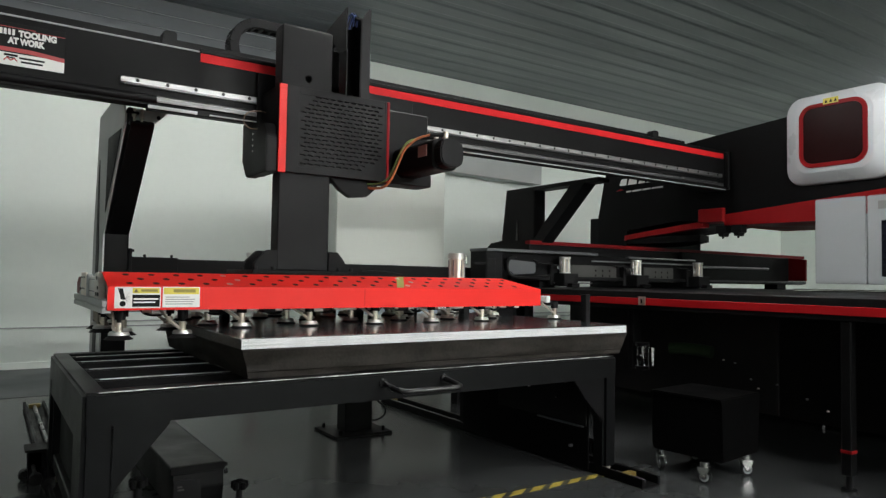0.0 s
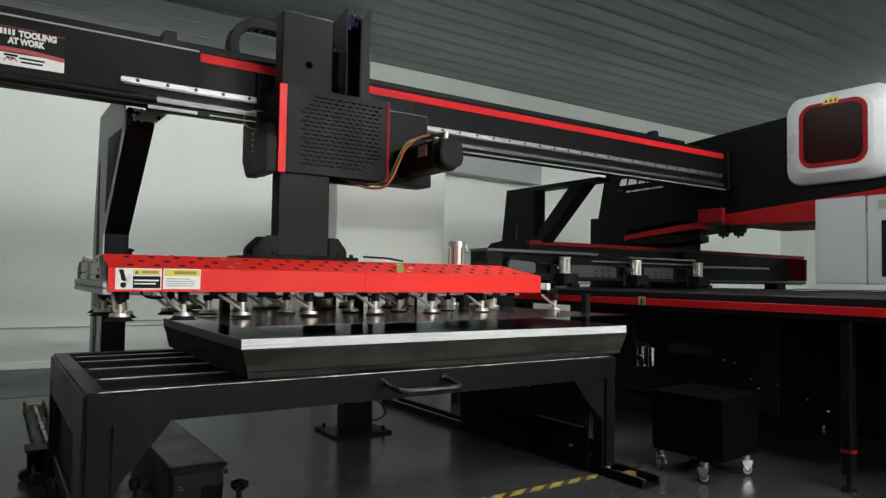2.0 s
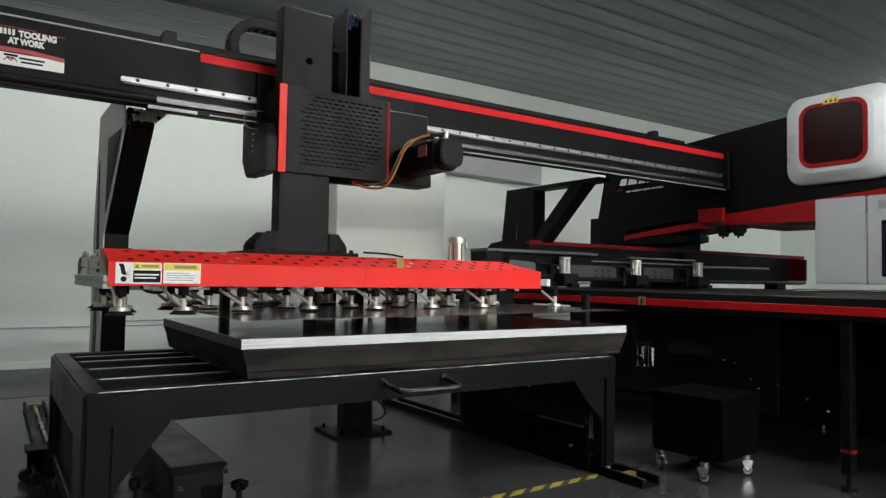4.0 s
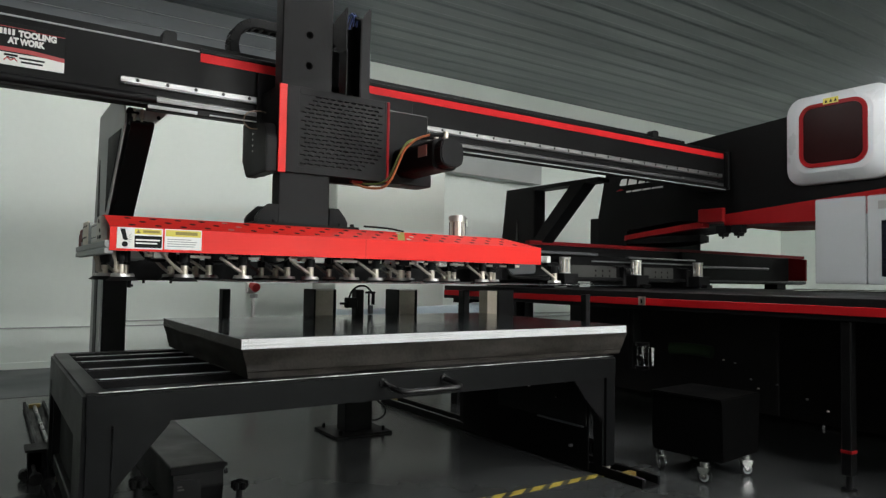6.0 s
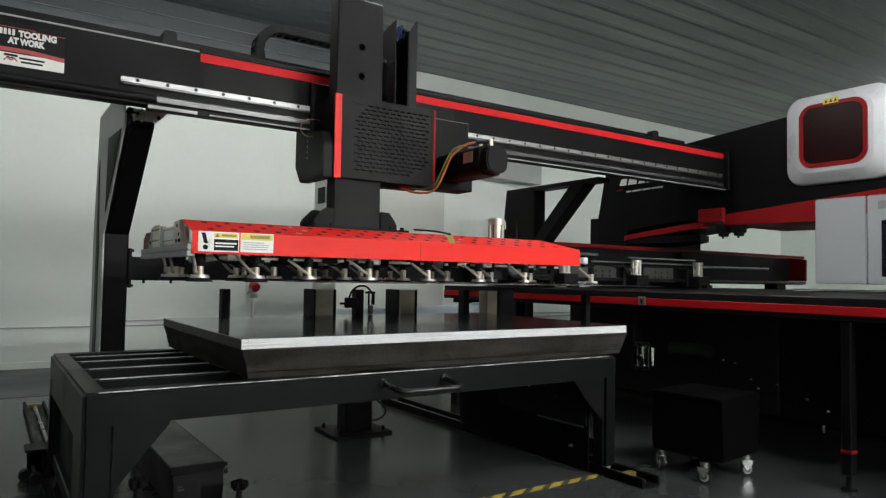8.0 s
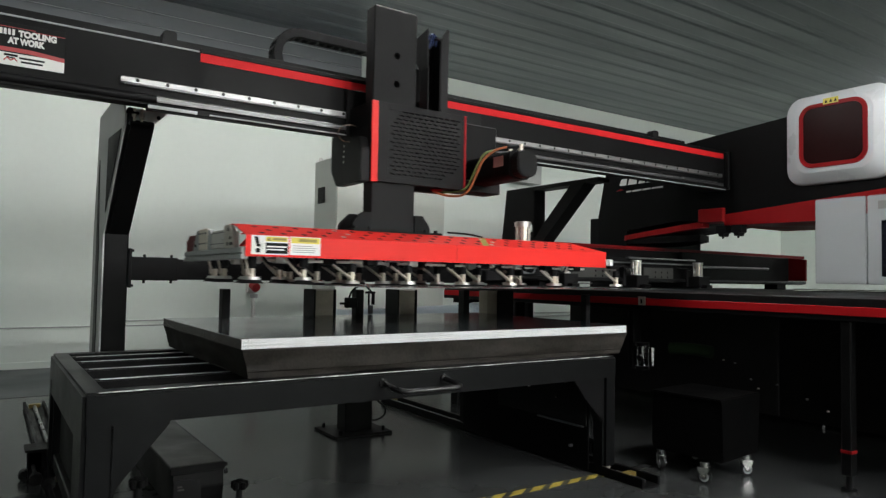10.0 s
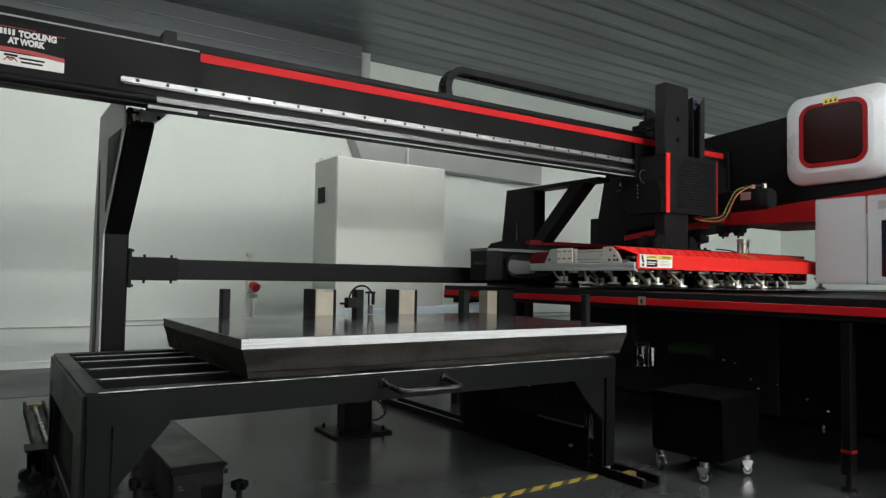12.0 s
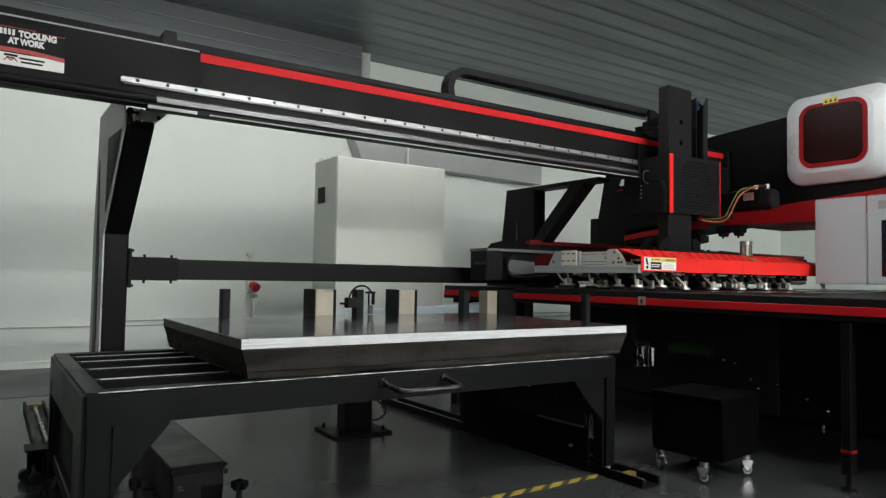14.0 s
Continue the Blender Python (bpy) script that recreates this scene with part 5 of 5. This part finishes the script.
    part("outrigger_bar", B((3.10, 3.20, 3.37, 3.41, 0.93, 0.955), bev=0.003), BLACK, t)
    v = part("vacuum_filter", C(((2.737, 3.9, 1.10), (2.737, 3.9, 1.235), 0.054), seg=28, bev=0.004), NICKEL, t, "bright vacuum filter bowl", smooth=True)
    part("filter_cap", C(((2.737, 3.9, 1.235), (2.737, 3.9, 1.275), 0.062), seg=28, bev=0.006), ALU, v, smooth=True)
    for k in range(12):
        a = 2 * math.pi * k / 12
        px, py = 2.737 + 0.0545 * math.cos(a), 3.9 + 0.0545 * math.sin(a)
        part("flute", C(((px, py, 1.115), (px, py, 1.228), 0.0045), seg=6), PLINTH if k % 2 else ALU, v)
    part("filter_latch", B((2.795, 2.815, 3.88, 3.92, 1.20, 1.26)), CHROME, v)
    part("deck_hose", tube([(1.85, 3.6, 1.135), (2.0, 3.58, 1.13), (2.1, 3.56, 1.115)], 0.006), RUBBER, t)
    # warning labels
    yl = 3.2785
    l1 = part("warning_label", B((0.473, 0.664, yl - 0.001, 3.2805, 0.944, 1.0385), bev=0), LABEL_WHITE, front, "crushing-hazard warning label")
    part("label_head", B((0.545, 0.658, yl - 0.0016, yl - 0.0008, 1.010, 1.034), bev=0), LABEL_YELLOW, l1)
    part("label_head_bar", B((0.580, 0.650, yl - 0.0021, yl - 0.0014, 1.017, 1.028), bev=0), PRINT_OLIVE, l1)
    part("label_field", B((0.545, 0.660, yl - 0.0016, yl - 0.0008, 0.950, 1.004), bev=0), LABEL_BLACK, l1)
    part("label_bar", B((0.550, 0.652, yl - 0.0021, yl - 0.0014, 0.981, 0.988), (0.550, 0.640, yl - 0.0021, yl - 0.0014, 0.967, 0.973), bev=0), LABEL_WHITE, l1)
    part("label_symbol", prism([(0.485, 1.032), (0.505, 1.032), (0.513, 1.000), (0.518, 0.984), (0.510, 0.980), (0.497, 0.986), (0.494, 1.002)], "y", yl - 0.0016, yl - 0.0008), LABEL_BLACK, l1, "black printed arm")
    part("label_symbol", C(((0.506, yl - 0.0018, 0.964), (0.506, yl - 0.0008, 0.964), 0.0125), seg=20), LABEL_BLACK, l1, "black printed roller")
    part("label_symbol", prism([(0.494, 0.972), (0.497, 0.977), (0.506, 0.980), (0.515, 0.977), (0.518, 0.972), (0.512, 0.975), (0.506, 0.976), (0.500, 0.975)], "y", yl - 0.0024, yl - 0.0018), LABEL_WHITE, l1)
    for k, (a, b) in enumerate(((0.533, 1.012), (0.536, 0.998), (0.535, 0.984), (0.531, 0.970), (0.525, 0.960))):
        part("label_ray", prism([(0.517, 0.990 - k * 0.003), (a, b), (a, b + 0.002), (0.517, 0.9925 - k * 0.003)], "y", yl - 0.0016, yl - 0.0008), PRINT_GREY, l1)
    part("label_triangle", prism([(0.550, 1.014), (0.570, 1.014), (0.560, 1.031)], "y", yl - 0.0021, yl - 0.0014), OCHRE, l1)
    l2 = part("warning_label", B((0.672, 0.836, yl - 0.001, 3.2805, 0.946, 1.040), bev=0), LABEL_WHITE, front, "white and yellow notice label")
    part("label_head", B((0.676, 0.832, yl - 0.0016, yl - 0.0008, 1.006, 1.036), bev=0), LABEL_YELLOW, l2)
    part("label_head_bar", B((0.718, 0.816, yl - 0.0021, yl - 0.0014, 1.014, 1.029), bev=0), PRINT_OLIVE, l2)
    part("label_triangle", prism([(0.682, 1.012), (0.706, 1.012), (0.694, 1.032)], "y", yl - 0.0021, yl - 0.0014), LABEL_YELLOW, l2)
    for k, w in enumerate((0.105, 0.13, 0.125, 0.12)):
        part("label_bar", B((0.684, 0.684 + w, yl - 0.0016, yl - 0.0008, 0.991 - k * 0.0105, 0.995 - k * 0.0105), bev=0), PRINT_GREY, l2)

    # suction cups
    def cup(x, y, drop):
        zb = 0.838 - drop
        squash = 0.0 if drop else 0.009
        reach = 0.045 if x < 0.6 else 0.115
        stem = part("suction_cup", C(((x, y, zb + 0.032 - squash), (x, y, zb + 0.075), 0.017), seg=16), NICKEL, t, "nickel suction cup stem", smooth=True)
        part("plunger", C(((x, y, zb + 0.07), (x, y, 0.958), 0.010), seg=12), BLACK_MATT, stem)
        part("cup_plate", C(((x, y, zb + 0.019 - squash), (x, y, zb + 0.034 - squash), 0.046, 0.040), seg=24), ALU, stem, "bright cup plate", smooth=True)
        part("cup_lip", C(((x, y, zb), (x, y, zb + 0.018 - squash), 0.063 if drop else 0.054, 0.040), seg=24), RUBBER, stem, "black rubber cup lip", smooth=True)
        part("spring_guide", C(((x, y, zb + 0.088 if drop else 0.912), (x, y, 0.955), 0.024), seg=14), BLACK_MATT, stem)
        part("hose", tube([(x - 0.010, y - 0.006, zb + 0.044), (x - 0.024, y - 0.007, zb + 0.050), (x - reach * 0.57, y - 0.004, zb + 0.078 + 0.3 * drop), (x - reach, y, 0.948)], 0.0078, 8), HOSE, stem, "pale air hose", smooth=True)
        if not drop:
            CUPS.append(stem)
    rows = [(3.375, [0.51, 0.785, 1.066, 1.425, 1.815, 2.189, 2.562]), (3.60, [0.56, 0.96, 1.383, 1.778, 2.10, 2.46, 2.80]),
            (3.82, [0.50, 0.82, 1.20, 1.60, 2.248, 2.613, 3.00]), (4.08, [0.52, 0.95, 1.40, 1.85, 2.30, 2.75]), (4.24, [0.62, 1.05, 1.55, 2.05, 2.55, 2.95])]
    for y, xs in rows:
        for x in xs:
            cup(x, y, 0.038 if x < 0.9 else 0.0)
    cup(3.182, 3.385, 0.0)
    for y in (3.47, 3.71, 3.95, 4.16):
        for k in range(9):
            x = 0.62 + 0.27 * k + 0.1 * ((y * 10) % 1)
            part("valve_block", B((x - 0.035, x + 0.035, y - 0.03, y + 0.03, 0.906, 0.946), bev=0.005), BLACK_MATT if k % 3 else ALU, t)
    # hoses under the deck
    for k in range(8):
        x = 0.6 + 0.3 * k
        part("hose_loop", tube([(x, 3.5, 0.95), (x + 0.05, 3.52, 0.905), (x + 0.12, 3.55, 0.90), (x + 0.17, 3.58, 0.93), (x + 0.2, 3.6, 0.96)], 0.008, 6), RUBBER, t, smooth=True)
    return t


GRIPPER = vacuum_gripper()

# the lifted sheet, held by the cups
SHEET_T = thing("lifted_sheet", (2.0, 3.42, 0.8375), "thin grey steel sheet held under the suction cups", "steel sheet")
part("panel", B((0.884, 3.211, 2.79, 4.264, 0.8366, 0.8379), bev=0), SHEET, SHEET_T)


# ---- cable chain: rigid links that run round a moving bend ----
CH_Y, CH_R, CH_Z, PITCH_L = 4.52, 0.165, 2.635, 0.062
N_LINKS = 48


def chain_link():
    bm = bmesh.new()
    for y in (-0.055, 0.045):
        B((-0.034, 0.034, y, y + 0.010, -0.031, 0.031), bev=0.008, bm=bm)
    B((-0.012, 0.012, -0.05, 0.05, 0.024, 0.030), (-0.012, 0.012, -0.05, 0.05, -0.030, -0.024), (-0.03, 0.03, -0.045, 0.045, -0.010, 0.012), bev=0.002, bm=bm)
    return bm


CHAIN = thing("cable_chain", (0.0, CH_Y, CH_Z), "black plastic cable chain bent over the beam", "cable chain")
first = part("chain_link", chain_link(), PLASTIC, None)
LINKS = [first] + [new("chain_link", first.data) for _ in range(N_LINKS - 1)]
for ob in LINKS:
    ob.parent = CHAIN


def link_pose(i, travel):
    """Link i counted from the carriage end, in the chain's space."""
    head = 2.0 + travel                  # carriage end of the upper run
    bend = 1.475 + travel / 2            # centre of the bend
    s = i * PITCH_L
    top = head - bend
    arc = math.pi * CH_R
    if s < top:
        return pose(head - s, 0, CH_R)
    if s < top + arc:
        a = (s - top) / CH_R
        return pose(bend - CH_R * math.sin(a), 0, CH_R * math.cos(a), 0, -math.degrees(a), 0)
    return pose(bend + (s - top - arc), 0, -CH_R, 0, -180, 0)


# ---- what moves ----
TRAVEL = [(0.0, 0.0), (6.0, 0.0), (6.2, 0.004), (6.5, 0.036), (7.0, 0.164), (7.5, 0.28), (7.8, 0.334), (8.0, 0.348), (8.2, 0.343), (8.7, 0.340), (9.2, 0.342), (9.6, 0.40), (10.0, 0.60), (10.3, 0.913), (10.5, 1.244), (11.0, 2.125), (11.5, 2.928), (11.8, 3.29), (12.0, 3.441), (12.2, 3.482), (12.5, 3.487), (14.0, 3.487)]
LIFT = [(0.0, 0.0), (0.15, 0.003), (0.5, 0.038), (0.8, 0.074), (1.0, 0.083), (2.55, 0.083), (3.0, 0.109), (5.5, 0.109), (5.65, 0.125), (5.8, 0.185), (5.9, 0.235), (6.0, 0.264), (8.2, 0.264), (8.6, 0.2635), (9.2, 0.259), (9.5, 0.258), (13.05, 0.258), (13.3, 0.244), (13.45, 0.2408), (14.0, 0.2408)]
GIVE = [(0.0, 0.0), (8.6, 0.0), (9.5, 0.014), (14.0, 0.014)]
SPRING = 0.030          # by which the cups' springs give while they press on the stack


def sheet_lift(t):
    return max(level(LIFT, t) - SPRING - level(GIVE, t), 0.0)


def level(table, t):
    """The smooth value of a table of times at t, as the keys glide between its rows."""
    if t <= table[0][0]:
        return table[0][1]
    for k in range(len(table) - 1):
        (a, u), (b, v) = table[k], table[k + 1]
        if t <= b:
            def slope(j):
                if j <= 0 or j >= len(table) - 1:
                    return 0.0
                (p, q), (r, s), (w, z) = table[j - 1], table[j], table[j + 1]
                d0, d1 = (s - q) / (r - p), (z - s) / (w - r)
                return 0.0 if d0 * d1 <= 0 else 2 * d0 * d1 / (d0 + d1)
            h = b - a
            x = (t - a) / h
            return u * (1 + 2 * x) * (1 - x) ** 2 + h * slope(k) * x * (1 - x) ** 2 + v * x * x * (3 - 2 * x) + h * slope(k + 1) * x * x * (x - 1)
    return table[-1][1]


def motions():
    times = sorted({round(k * 0.1, 3) for k in range(141)})
    c, g, s = ORIGIN[CARRIAGE], ORIGIN[GRIPPER], ORIGIN[SHEET_T]
    walk(CARRIAGE, [(t, pose(c.x + level(TRAVEL, t), c.y, c.z)) for t in times])
    walk(GRIPPER, [(t, pose(g.x + level(TRAVEL, t), g.y, g.z + level(LIFT, t))) for t in times])
    for ob in CUPS:
        walk(ob, [(t, pose(0, 0, sheet_lift(t) - level(LIFT, t))) for t in (0.0, 0.1, 0.2, 0.3, 0.4, 0.5, 0.6, 0.8, 8.6, 8.8, 9.0, 9.2, 9.4, 9.5, 14.0)])
    tilt = [(0.0, 0.0), (0.4, 0.0), (0.9, -0.35), (5.6, -0.35), (6.2, 0.0), (14.0, 0.0)]
    walk(SHEET_T, [(t, pose(s.x + level(TRAVEL, t), s.y, s.z + sheet_lift(t), 0, level(tilt, t), 0)) for t in times])
    steps = [t for t in times if t in (0.0, 14.0) or 6.0 <= t <= 12.6]
    for i, ob in enumerate(LINKS):
        walk(ob, [(t, link_pose(i, level(TRAVEL, t))) for t in steps])


motions()
